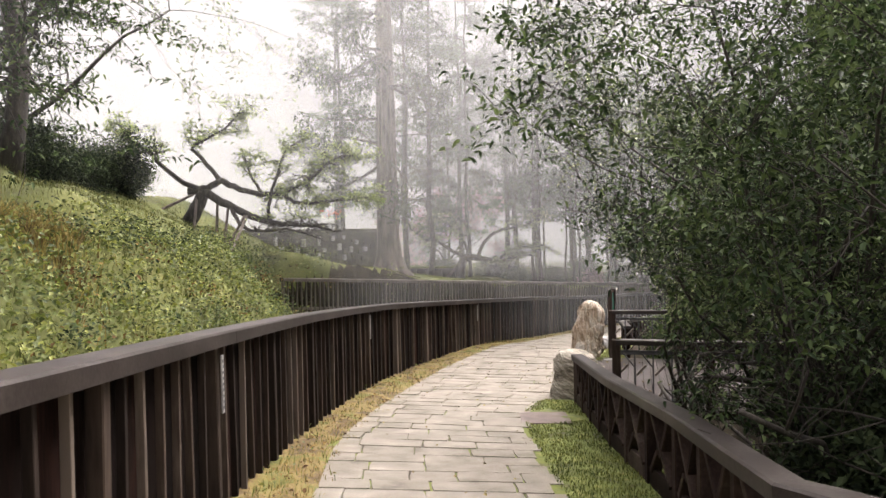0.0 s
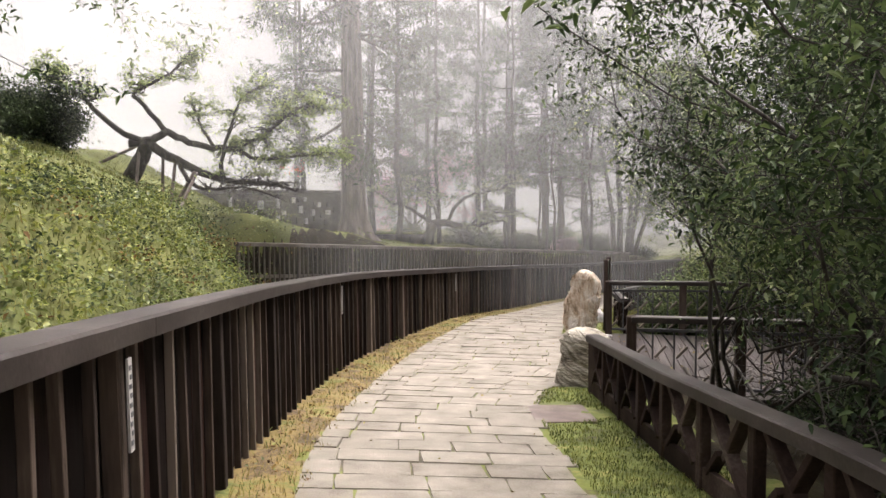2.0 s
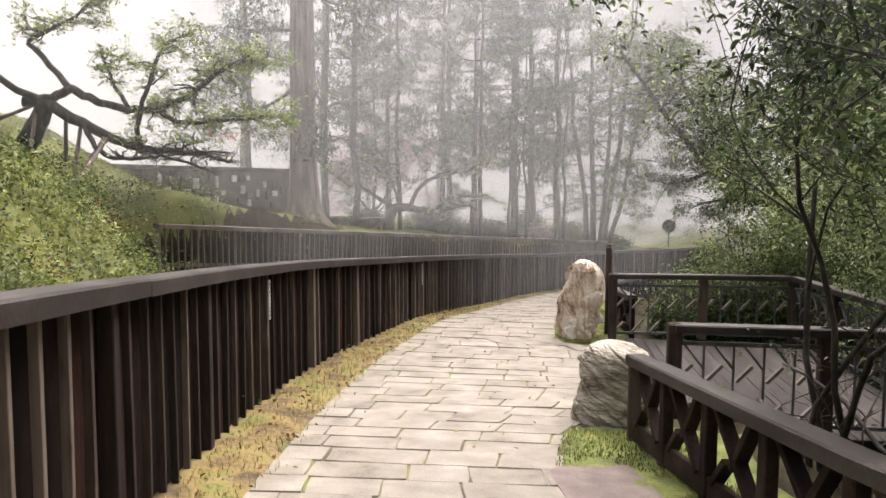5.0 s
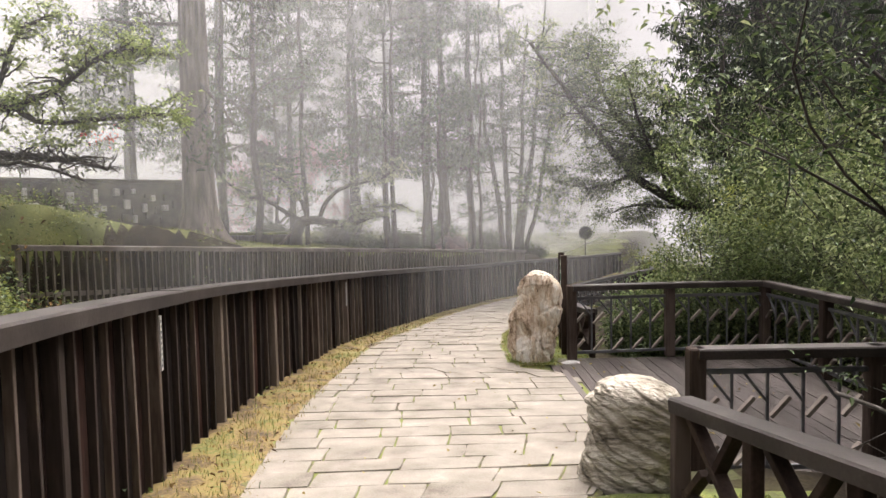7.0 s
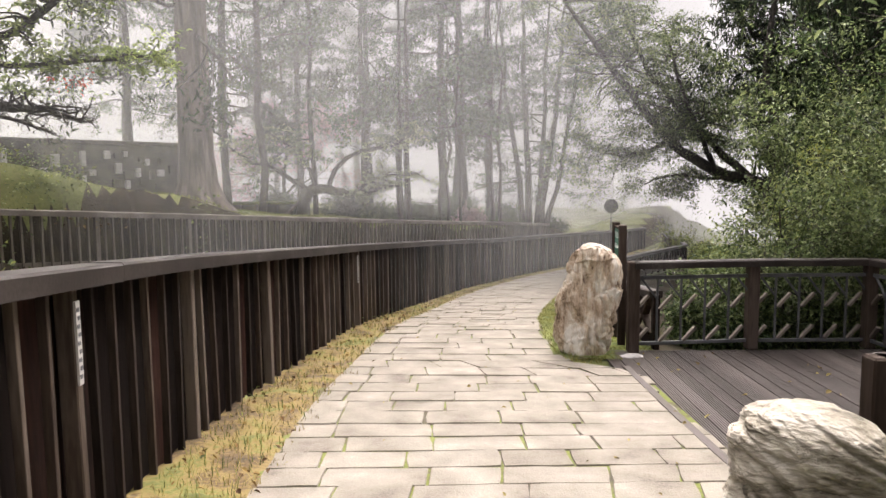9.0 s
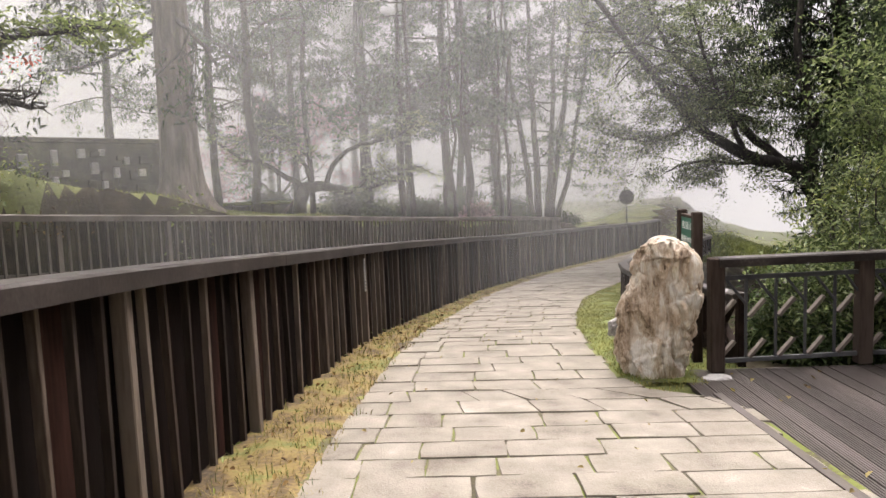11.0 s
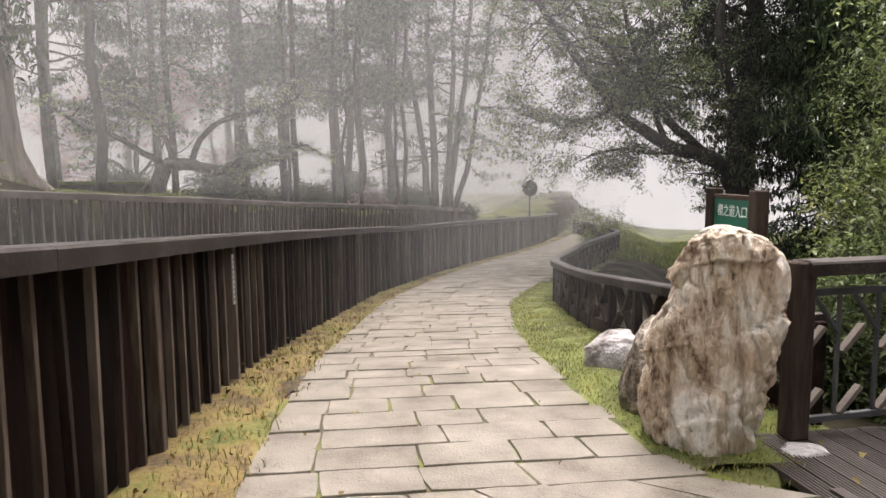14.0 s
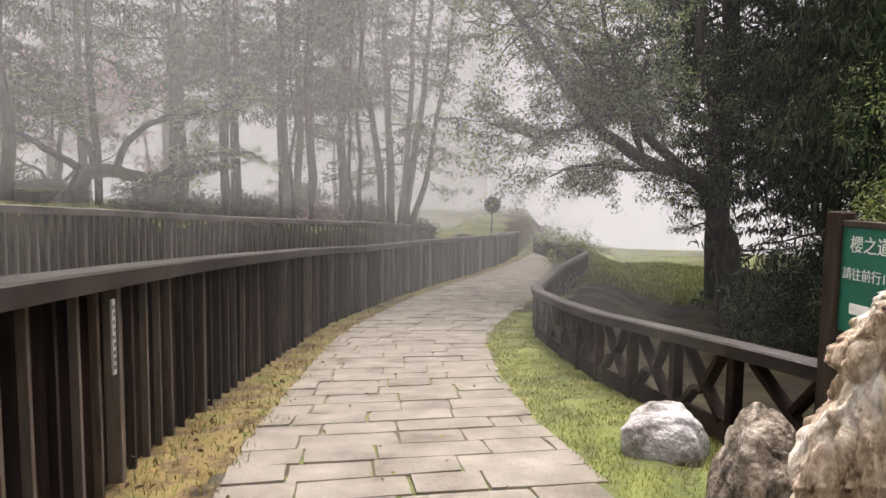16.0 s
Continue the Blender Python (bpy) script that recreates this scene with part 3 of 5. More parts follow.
def fence_plate(y, parent):
    """A narrow pale strip with a column of small marks on the face of the fence."""
    x = float(fence_x(y)) - 0.1
    slope = float(fence_x(y + 0.2) - fence_x(y - 0.2)) / 0.4
    yaw = math.degrees(math.atan2(1, slope)) - 180
    m = Matrix.Translation((x, y, float(rail_z(y)) - 0.36)) @ pose(0, 0, 0, 0, 0, yaw)
    p = tagged(new("number_strip"), "narrow pale strip with a column of dark marks on the fence", "label strip", "label strips on the fence")
    p.matrix_basis = m
    part("strip", Shape().box((0, 0.069, 0), (0.045, 0.012, 0.4)), M_PALE, p)
    for k in range(9):
        part("mark", Shape().box((0.004 * (-1) ** k, 0.076, 0.16 - k * 0.04), (0.026, 0.003, 0.02)), M_METAL, p)
    return p


def rail_z(y):
    return 1.2 - 0.0748 * np.minimum(y, 27) - 0.05 * np.maximum(y - 27, 0)


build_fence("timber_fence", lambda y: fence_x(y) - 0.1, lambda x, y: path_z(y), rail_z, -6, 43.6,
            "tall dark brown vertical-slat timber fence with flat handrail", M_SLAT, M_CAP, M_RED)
build_fence("grey_fence", opp_x, lambda x, y: opp_top(y) - 1.05, opp_top, 18.1, 34.5,
            "weathered grey-brown slatted fence below the upper lawn", M_GREYWOOD, M_CAPGREY, None, 12, 0.15, 300)


for _y in (4.15, 10.9, 17.75):
    fence_plate(_y, None)


# ---- low fence with branch-shaped braces ----
def low_fence(name, line, height, label):
    fence = tagged(new(name), label, "fence")
    pts = [Vector((x, y, float(path_z(y)) - 0.02)) for x, y in line]
    for a, b in zip(pts[:-1], pts[1:]):
        n = max(1, round((b - a).length / 0.72))
        for k in range(n):
            p, q = a.lerp(b, k / n), a.lerp(b, (k + 1) / n)
            d = (q - p).normalized()
            flat = Vector((d.x, d.y, 0)).normalized()
            yaw = math.degrees(math.atan2(flat.y, flat.x))
            part("post", Shape().box(p + Vector((0, 0, height / 2 - 0.04)), (0.085, 0.08, height), pose(0, 0, 0, 0, 0, yaw).to_3x3()), M_FENCE, fence)
            part("lower_board", Shape().beam(p + Vector((0, 0, 0.12)), q + Vector((0, 0, 0.12)), 0.045, 0.16), M_FENCE, fence)
            lo, hi = 0.18, height - 0.1
            side = flat.cross(Vector((0, 0, 1))) * 0.004
            for i, (u0, z0, u1, z1) in enumerate(((0.14, lo, 0.8, hi), (0.5, 0.52 * hi, 0.2, hi), (0.86, lo, 0.62, 0.55 * hi))):
                f, g = p.lerp(q, u0), p.lerp(q, u1)
                part("brace", Shape().beam(f + Vector((0, 0, z0)) + side * i, g + Vector((0, 0, z1)) + side * i, 0.045, 0.085, flat.cross(Vector((0, 0, 1)))), M_FENCE, fence)
    part("post", Shape().box(pts[-1] + Vector((0, 0, height / 2 - 0.04)), (0.1, 0.1, height)), M_WOOD, fence)
    dense = []
    for a, b in zip(pts[:-1], pts[1:]):
        dense += [a.lerp(b, k / 6) for k in range(6)]
    dense.append(pts[-1])
    cap = Shape().sweep([p + Vector((0, 0, height)) for p in dense], [(-0.08, -0.09), (0.08, -0.09), (0.085, -0.012), (0.07, 0), (-0.07, 0), (-0.085, -0.012)])
    part("rail_cap", cap, M_CAP, fence, "worn brown flat handrail")
    return fence


low_fence("low_fence", [(3.2, 1.2), (1.5, 2.3), (0.62, 3.2), (0.28, 5.1), (-0.25, 7.4), (-0.82, 10.15)], 0.76, "low dark timber fence with branching diagonal braces")
low_fence("low_fence", [(-0.16, 16.0), (-0.3, 17.7), (-0.14, 20.0), (0.08, 21.4), (0.4, 23.1), (0.66, 23.9), (1.5, 25.6), (2.7, 28), (4.3, 30.8), (5.9, 33.6), (7.0, 38), (8.4, 45)], 0.72,
          "low dark timber fence curving beside the grass verge")


# ---- deck ----
DECK_Z = -1.23


def build_deck():
    deck = tagged(new("timber_deck"), "grey-brown grooved timber viewing deck beside the path", "deck")
    rng = random.Random(3)
    x = -0.86
    top = []
    for k in range(6):
        a = -0.066 + k * 0.022
        top += [(a + 0.003, 0.0), (a + 0.015, 0.0), (a + 0.017, -0.006), (a + 0.022, -0.006)]
    board = Shape().sweep([(0, -2.25, 0), (0, 2.25, 0)], [(-0.066, -0.04), (-0.066, -0.002)] + top[:-1] + [(0.066, -0.004), (0.066, -0.04)]).mesh("plank", M_DECK)
    while x < 2.4:
        ob = part("plank", board, None, deck)
        ob.matrix_basis = pose(x + 0.07, 13.55 + rng.uniform(-0.01, 0.01), DECK_Z + rng.uniform(-0.002, 0.002), 0, 0, rng.uniform(-0.1, 0.1))
        x += 0.142
    edge = [(-0.735, y, float(path_z(y))) for y in np.arange(11.3, 15.3, 0.25)]
    part("edge_board", Shape().sweep(edge, [(-0.035, -0.3), (0.035, -0.3), (0.035, 0.012), (-0.035, 0.012)]), M_DECK, deck)
    for y in (11.5, 13.5, 15.6):
        part("joist", Shape().beam((-0.7, y, DECK_Z - 0.12), (2.4, y, DECK_Z - 0.12), 0.08, 0.16), M_WOOD, deck)
    for px in (0, 1.2, 2.3):
        for y in (11.5, 15.6):
            part("pier", Shape().box((px, y, DECK_Z - 0.75), (0.15, 0.15, 1.2)), M_WOOD, deck)
    return deck


def deck_rail(name, line, label):
    rail = tagged(new(name), label, "railing")
    pts = [Vector((x, y, DECK_Z)) for x, y in line]
    up = Vector((0, 0, 1))
    for a, b in zip(pts[:-1], pts[1:]):
        d = (b - a).normalized()
        side = d.cross(up)
        n = 5
        part("top_rail", Shape().beam(a + up * 0.87, b + up * 0.87, 0.035, 0.04), M_METAL, rail)
        part("bottom_rail", Shape().beam(a + up * 0.1, b + up * 0.1, 0.035, 0.04), M_METAL, rail)
        L = (b - a).length
        for k in range(1, n):
            p = a + d * (L * k / n)
            part("baluster", Shape().beam(p + up * 0.1, p + up * 0.87, 0.022, 0.022, d), M_METAL, rail)
        for k in range(n):
            p, q = a + d * (L * (k + 0.1) / n), a + d * (L * (k + 0.62) / n)
            for z in (0.12, 0.5):
                part("slanted_bar", Shape().beam(p + up * z, q + up * (z + 0.16), 0.03, 0.05, side), M_GREYWOOD, rail)
            part("slanted_bar", Shape().beam(a + d * (L * (k + 0.3) / n) + up * 0.87, a + d * (L * (k + 1) / n) + up * 0.62, 0.02, 0.025, side), M_METAL, rail)
    for p in pts:
        part("post", Shape().box(p + up * 0.53, (0.13, 0.13, 1.06)), M_WOOD, rail)
    cap = Shape().sweep([p + up * 1.06 for p in pts], [(-0.09, -0.08), (0.09, -0.08), (0.09, -0.012), (0.08, 0), (-0.08, 0), (-0.09, -0.012)])
    part("rail_cap", cap, M_CAP, rail, "flat brown timber handrail")
    return rail


build_deck()
deck_rail("deck_railing", [(-0.5, 15.72), (0.92, 15.86), (2.28, 15.86), (2.36, 14.4), (2.44, 12.9), (2.5, 11.55)], "dark timber deck railing with pale slanted bars")
deck_rail("deck_railing", [(-0.3, 11.36), (1.1, 11.36), (2.42, 11.36)], "dark timber deck railing along the near edge")


# ---- rocks ----
def rock(name, base, size, seed, material, label, lean=0.0, ridge=0.3, along=(0.6, 0.6, 2.2), yaw=0, taper=0.35, detail=5, cuts=22, keep=0.74):
    """A weathered boulder: a ball with flat breaks, then folds along one way and fine pitting."""
    bm = bmesh.new()
    bmesh.ops.create_icosphere(bm, subdivisions=detail, radius=1)
    rng = random.Random(seed)
    planes = [(Vector((rng.gauss(0, 1), rng.gauss(0, 1), rng.gauss(0, 0.8))).normalized(), rng.uniform(keep, 0.98)) for _ in range(cuts)]
    sh = Vector((seed * 7.1, seed * 3.3, seed * 1.7))
    for v in bm.verts:
        p = v.co.copy()
        q = Vector((math.copysign(abs(p.x) ** 0.75, p.x), math.copysign(abs(p.y) ** 0.75, p.y), math.copysign(abs(p.z) ** 0.6, p.z)))
        for nrm, dist in planes:
            over = q.dot(nrm) - dist
            if over > 0:
                q -= nrm * over * 0.85
        warp = noise.noise_vector(p * 1.3 + sh) * 0.35
        w = Vector((p.x / along[0], p.y / along[1], p.z / along[2])) + warp
        fold = abs(noise.noise(w * 1.5 + sh))
        fold2 = abs(noise.noise(w * 4.0 + sh))
        q *= 1 + 0.17 * noise.noise(p * 1.5 + sh) + 0.06 * noise.noise(p * 3.4 + sh) - ridge * 0.6 * max(0, 0.16 - fold) * 3 - ridge * 0.3 * max(0, 0.12 - fold2) * 4 + 0.02 * noise.fractal(p * 8 + sh, 0.8, 2.0, 4)
        t = (q.z + 1) / 2
        k = 1 - taper * max(t, 0) ** 1.6
        v.co = Vector((q.x * size[0] / 2 * k + lean * size[2] * t, q.y * size[1] / 2 * k, (q.z + 0.88) * size[2] / 1.8))
    me = bpy.data.meshes.new(name)
    bm.to_mesh(me)
    bm.free()
    me.materials.append(material)
    me.shade_smooth()
    ob = tagged(new(name, me), label, "rock")
    ob.matrix_basis = pose(*base, 0, 0, yaw)
    return ob


def slab_rock(name, base, facing, rows, depth, seed, material, label, folds, deep):
    """A standing stone from its outline: rows of (height, left, right); folds: stretch of the creases; deep: their depth."""
    zs, lo, hi = [np.array(c) for c in zip(*rows)]
    n, levels = 150, 130
    u, v = Vector((facing[1], -facing[0], 0)), Vector((facing[0], facing[1], 0))
    sh = Vector((seed * 3.7, seed * 1.9, seed * 5.3))
    vs = []
    for k in range(levels + 1):
        t = k / levels
        z = zs[0] + (zs[-1] - zs[0]) * (1 - (1 - t) ** 1.25)
        a, b = float(np.interp(z, zs, lo)), float(np.interp(z, zs, hi))
        half, mid = (b - a) / 2, (a + b) / 2
        thick = depth * min(1, half / (0.42 * max(hi - lo))) ** 0.7 * (1 - 0.25 * t)
        for j in range(n):
            w = 2 * math.pi * j / n
            c, q = math.cos(w), math.sin(w)
            c, q = math.copysign(abs(c) ** 0.8, c), math.copysign(abs(q) ** 0.8, q)
            p = Vector((mid + half * c, thick * q, z))
            f = Vector((p.x / folds[0] + folds[3] * p.z, p.y / folds[1], (p.z + folds[4] * p.x) / folds[2]))
            f += noise.noise_vector(p * 2.2 + sh) * 0.28
            crease = 1 - abs(noise.noise(f * 2.4 + sh)) * 2.2
            small = 1 - abs(noise.noise(f * 6.5 + sh)) * 2.2
            block = noise.cell(Vector((p.x * 4 + p.z * 1.6, p.y * 3, p.z * 2.6 - p.x)) + sh + noise.noise_vector(p * 3 + sh) * 0.25)
            ridge = noise.ridged_multi_fractal(f * 1.6 + sh, 0.8, 2.1, 5, 1.0, 2.0)
            push = deep * (-0.45 * max(crease, 0) ** 3 - 0.25 * max(small, 0) ** 3 + 0.35 * block + 0.3 * (ridge - 1) + 0.3 * noise.noise(p * 3 + sh)) + 0.012 * noise.fractal(f * 7 + sh, 0.7, 2.0, 4)
            p += Vector((c, q, 0)) * push * min(1, half * 6)
            vs.append(u * p.x + v * p.y + Vector((0, 0, p.z)))
    s = Shape()
    s.add(vs, [(k * n + j, k * n + (j + 1) % n, (k + 1) * n + (j + 1) % n, (k + 1) * n + j) for k in range(levels) for j in range(n)] + [tuple(levels * n + j for j in range(n))])
    ob = tagged(part(name, s, material, None, smooth=True), label, "rock")
    ob.location = base
    return ob


slab_rock("standing_rock", (-0.99, 15.75, -1.43), (0.505, 0.863), [(0.0, -0.2, 0.15), (0.07, -0.3, 0.2), (0.2, -0.41, 0.2), (0.38, -0.45, 0.24), (0.53, -0.44, 0.28), (0.68, -0.41, 0.31), (0.88, -0.37, 0.34), (1.05, -0.29, 0.36), (1.23, -0.25, 0.35), (1.35, -0.18, 0.3), (1.42, -0.12, 0.22), (1.46, -0.08, 0.11), (1.475, -0.04, 0.04)], 0.24, 6, M_ROCK,
          "tall upright tan and white banded boulder beside the deck", (0.34, 0.34, 1.6, 0.45, 0.0), 0.1)
rock("boulder", (-1.0, 16.5, -1.38), (0.72, 0.6, 0.68), 12, M_BROWNROCK, "low brown boulder beside the tall upright rock", 0.05, 0.26, (1.4, 1.2, 1.4), 30, 0.4, 6, 18, 0.8)
rock("boulder", (-0.75, 17.72, -1.46), (0.62, 0.6, 0.42), 21, M_WHITEROCK, "whitish rounded boulder on the grass verge", -0.1, 0.16, (1.4, 1.2, 1.2), -25, 0.3, 5, 20, 0.86)
slab_rock("boulder", (-0.9, 10.85, -1.14), (0.304, 0.953), [(0.0, -0.42, 0.34), (0.15, -0.42, 0.33), (0.3, -0.37, 0.31), (0.45, -0.33, 0.31), (0.58, -0.33, 0.35), (0.7, -0.34, 0.33), (0.79, -0.31, 0.26), (0.84, -0.24, 0.16), (0.87, -0.15, 0.06)], 0.32, 9, M_GREYROCK,
          "grey layered boulder at the end of the low fence", (1.3, 1.3, 0.26, 0.0, 0.55), 0.05)


# ---- signs ----
def board_text(body, size, place, parent, m):
    cu = bpy.data.curves.new("lettering", "FONT")
    cu.body, cu.size, cu.extrude = body, size, 0.001
    tmp = new("lettering_curve", cu)
    bpy.context.view_layer.update()
    me = bpy.data.meshes.new_from_object(tmp)
    bpy.data.objects.remove(tmp)
    me.materials.clear()
    me.materials.append(M_WHITE)
    ob = part("lettering", me, None, parent, "white painted lettering")
    ob.matrix_basis = m @ pose(*place, 90, 0, 0)
    return ob


def build_green_sign():
    sign = tagged(new("path_sign"), "green painted sign board between two brown timber posts", "sign")
    m = pose(-0.515, 16.4, -1.36, 0, 0, -95.6)
    sign.matrix_basis = m
    for x in (-0.315, 0.315):
        part("post", Shape().box((x, 0, 0.78), (0.1, 0.09, 1.62)), M_WOOD, sign)
    board = part("board", Shape().box((0, -0.005, 1.27), (0.54, 0.03, 0.5)), M_GREEN, sign, "green board with white lettering")
    part("top_bar", Shape().box((0, 0, 1.535), (0.54, 0.05, 0.03)), M_WOOD, sign)
    board_text("櫻之道入口", 0.085, (-0.21, -0.022, 1.41), board, pose(0, 0, 0))
    board_text("請往前行100公尺", 0.062, (-0.25, -0.022, 1.28), board, pose(0, 0, 0))
    part("arrow", Shape().box((-0.02, -0.021, 1.14), (0.34, 0.004, 0.05)), M_WHITE, board, "white arrow bar")
    return sign


build_green_sign()


def build_round_sign():
    s = tagged(new("round_sign"), "dark grey round sign seen from behind on a thin pole", "sign")
    m = pose(3.86, 37.0, -2.4)
    s.matrix_basis = m
    part("pole", Shape().tube([(0, 0, -0.2), (0, 0, 2.3)], [0.03, 0.03], 10), M_METAL, s)
    part("disc", Shape().tube([(0, -0.05, 2.1), (0, -0.04, 2.1), (0, -0.035, 2.1)], [0.29, 0.295, 0.28], 32), M_METAL, s)
    return s


build_round_sign()
rock("flat_stone", (-0.55, 15.55, -1.3), (0.34, 0.26, 0.09), 17, M_WHITEROCK, "small flat pale stone beside the tall rock", 0, 0.1, taper=0.1, detail=4)
tagged(part("cover_plate", Shape().box((-1.15, 8.95, float(path_z(8.95)) + 0.0), (0.62, 0.85, 0.03), pose(0, 0, 0, -5, 0, 12).to_3x3()), M_PLATE), "rusty square inspection cover plate set in the verge", "cover plate")

# ---- trees ----


def bend(rng, start, way, length, radius, steps=7, wild=0.18, lift=0.0, tip=0.35):
    """A crooked tapering line: points and radii."""
    pts, rad = [Vector(start)], [radius]
    d = Vector(way).normalized()
    for i in range(steps):
        d = (d + Vector((rng.gauss(0, wild), rng.gauss(0, wild), rng.gauss(0, wild) + lift))).normalized()
        pts.append(pts[-1] + d * (length / steps))
        rad.append(radius * (1 - (1 - tip) * (i + 1) / steps))
    return pts, rad, d


def branch(rng, out, tips, start, way, length, radius, level, wild=0.2, lift=0.0, kids=4, spread=0.9, shrink=0.62, keep=None):
    pts, rad, d = bend(rng, start, way, length, radius, 5 + level, wild, lift)
    if keep is not None:
        n = next((i for i, p in enumerate(pts) if not keep(p)), len(pts))
        if n < 3:
            return
        pts, rad = pts[:n], rad[:n]
    out.append((pts, rad))
    if level == 0:
        tips += [pts[k] for k in range(1, len(pts))]
        return
    for k in range(kids):
        i = rng.randint(max(1, len(pts) // 3), len(pts) - 1)
        side = Vector((rng.gauss(0, 1), rng.gauss(0, 1), rng.gauss(0, 0.6)))
        side = (side - d * side.dot(d)).normalized()
        w = (d * (1 - spread * 0.5) + side * spread).normalized()
        branch(rng, out, tips, pts[i], w, length * shrink * rng.uniform(0.75, 1.2), max(rad[i] * 0.6, 0.004), level - 1, wild, lift, kids, spread, shrink, keep)


def wood(name, lines, material, parent, sides=6, label=""):
    s = Shape()
    for pts, rad in lines:
        s.tube(pts, rad, sides if max(rad) > 0.02 else 4)
    return part(name, s, material, parent, label, True)


def crown_points(tips, per, spread, nrng, flat=1.0):
    t = np.array([tuple(p) for p in tips])
    p = np.repeat(t, per, 0) + nrng.normal(0, spread, (len(t) * per, 3)) * np.array([1, 1, flat])
    return p


def leafy(name, label, category, base, limbs, seed, leaf_m, size, per, spread, bark=None, group="", wild=0.2, lift=0.02, kids=4, level=2, shrink=0.62, droop=0.3, flat=0.8, narrow=0.42, spread_dir=0.9, bare=-99.0):
    """A tree or shrub: limbs are (start, way, length, radius)."""
    rng, nrng = random.Random(seed), np.random.RandomState(seed)
    t = thing(name, label, category, group)
    tips = []

    def clear(p):
        if p.y < 4.0:
            return False
        if 11.3 < p.y < 16.1 and p.z < 1.1:
            return p.x > 2.65
        if p.y < 12:
            return p.x > 0.3 - 1.7 * min(max((p.z - 0.8) / 1.7, 0), 1)
        return p.y > 24 or p.x > 0.35 + max(0, p.y - 16.8) * 0.75

    keep = clear if bare > -90 and base[0] > 0 else None
    for start, way, length, radius in limbs:
        out = []
        branch(rng, out, tips, Vector(base) + Vector(start), way, length, radius, level, wild, lift, kids, spread_dir, shrink, keep)
        if out:
            wood("stem" if category == "shrub" else "trunk", out, bark or M_DARKBARK, t)
    tips = [p for p in tips if p.z > bare]
    if leaf_m is not None and per and tips:
        part("crown", leaves("crown", crown_points(tips, per, spread, nrng, flat), size, leaf_m, nrng, droop, narrow), None, t, "")
    return t


def gz(x, y):
    return float(land(x, y))


def smooth_line(pts, rng, wob=0.02, steps=4):
    fine = []
    for i in range(len(pts) - 1):
        p0, p1, p2, p3 = pts[max(i - 1, 0)], pts[i], pts[i + 1], pts[min(i + 2, len(pts) - 1)]
        for q in range(steps):
            x = q / steps
            fine.append(0.5 * (2 * p1 + (p2 - p0) * x + (2 * p0 - 5 * p1 + 4 * p2 - p3) * x * x + (3 * p1 - p0 - 3 * p2 + p3) * x ** 3) + Vector((rng.gauss(0, wob), rng.gauss(0, wob), rng.gauss(0, wob))))
    return fine + [pts[-1]]


# large cedar on the upper lawn
def build_cedar():
    t = thing("cedar_tree", "tall thick grey-barked cedar trunk on the lawn", "tree")
    rng, nrng = random.Random(2), np.random.RandomState(2)
    x, y = -9.4, 26.0
    z = gz(x, y)
    s = Shape()
    n, vs = 28, []
    levels = [(-0.4, 0.95), (0.0, 0.82), (0.3, 0.62), (0.8, 0.5), (1.6, 0.44), (3, 0.41), (6, 0.37), (10, 0.3), (16, 0.2), (22, 0.05)]
    for h, r in levels:
        for k in range(n):
            a = 2 * math.pi * k / n
            flare = max(0, 1 - h / 1.2) * 0.28 * math.sin(a * 5 + 1) + 0.05 * math.sin(a * 11 + h)
            vs.append((x + math.cos(a) * r * (1 + flare), y + math.sin(a) * r * (1 + flare), z + h))
    fs = [(i * n + k, i * n + (k + 1) % n, (i + 1) * n + (k + 1) % n, (i + 1) * n + k) for i in range(len(levels) - 1) for k in range(n)]
    s.add(vs, fs)
    part("trunk", s, M_BARK, t, "grey furrowed bark", True)
    out, tips = [], []
    for k in range(26):
        h = rng.uniform(4.5, 17)
        a = rng.uniform(0, 6.28)
        branch(rng, out, tips, (x, y, z + h), (math.cos(a), math.sin(a), -0.05), rng.uniform(2.2, 4.2) * (1 - h / 30), 0.07, 2, 0.15, -0.02, 4, 0.8)
    wood("bough", out, M_DARKBARK, t)
    part("crown", leaves("crown", crown_points(tips, 3, 0.16, nrng), 0.2, M_LEAFDARK, nrng, 0.6, 0.3), None, t)


build_cedar()


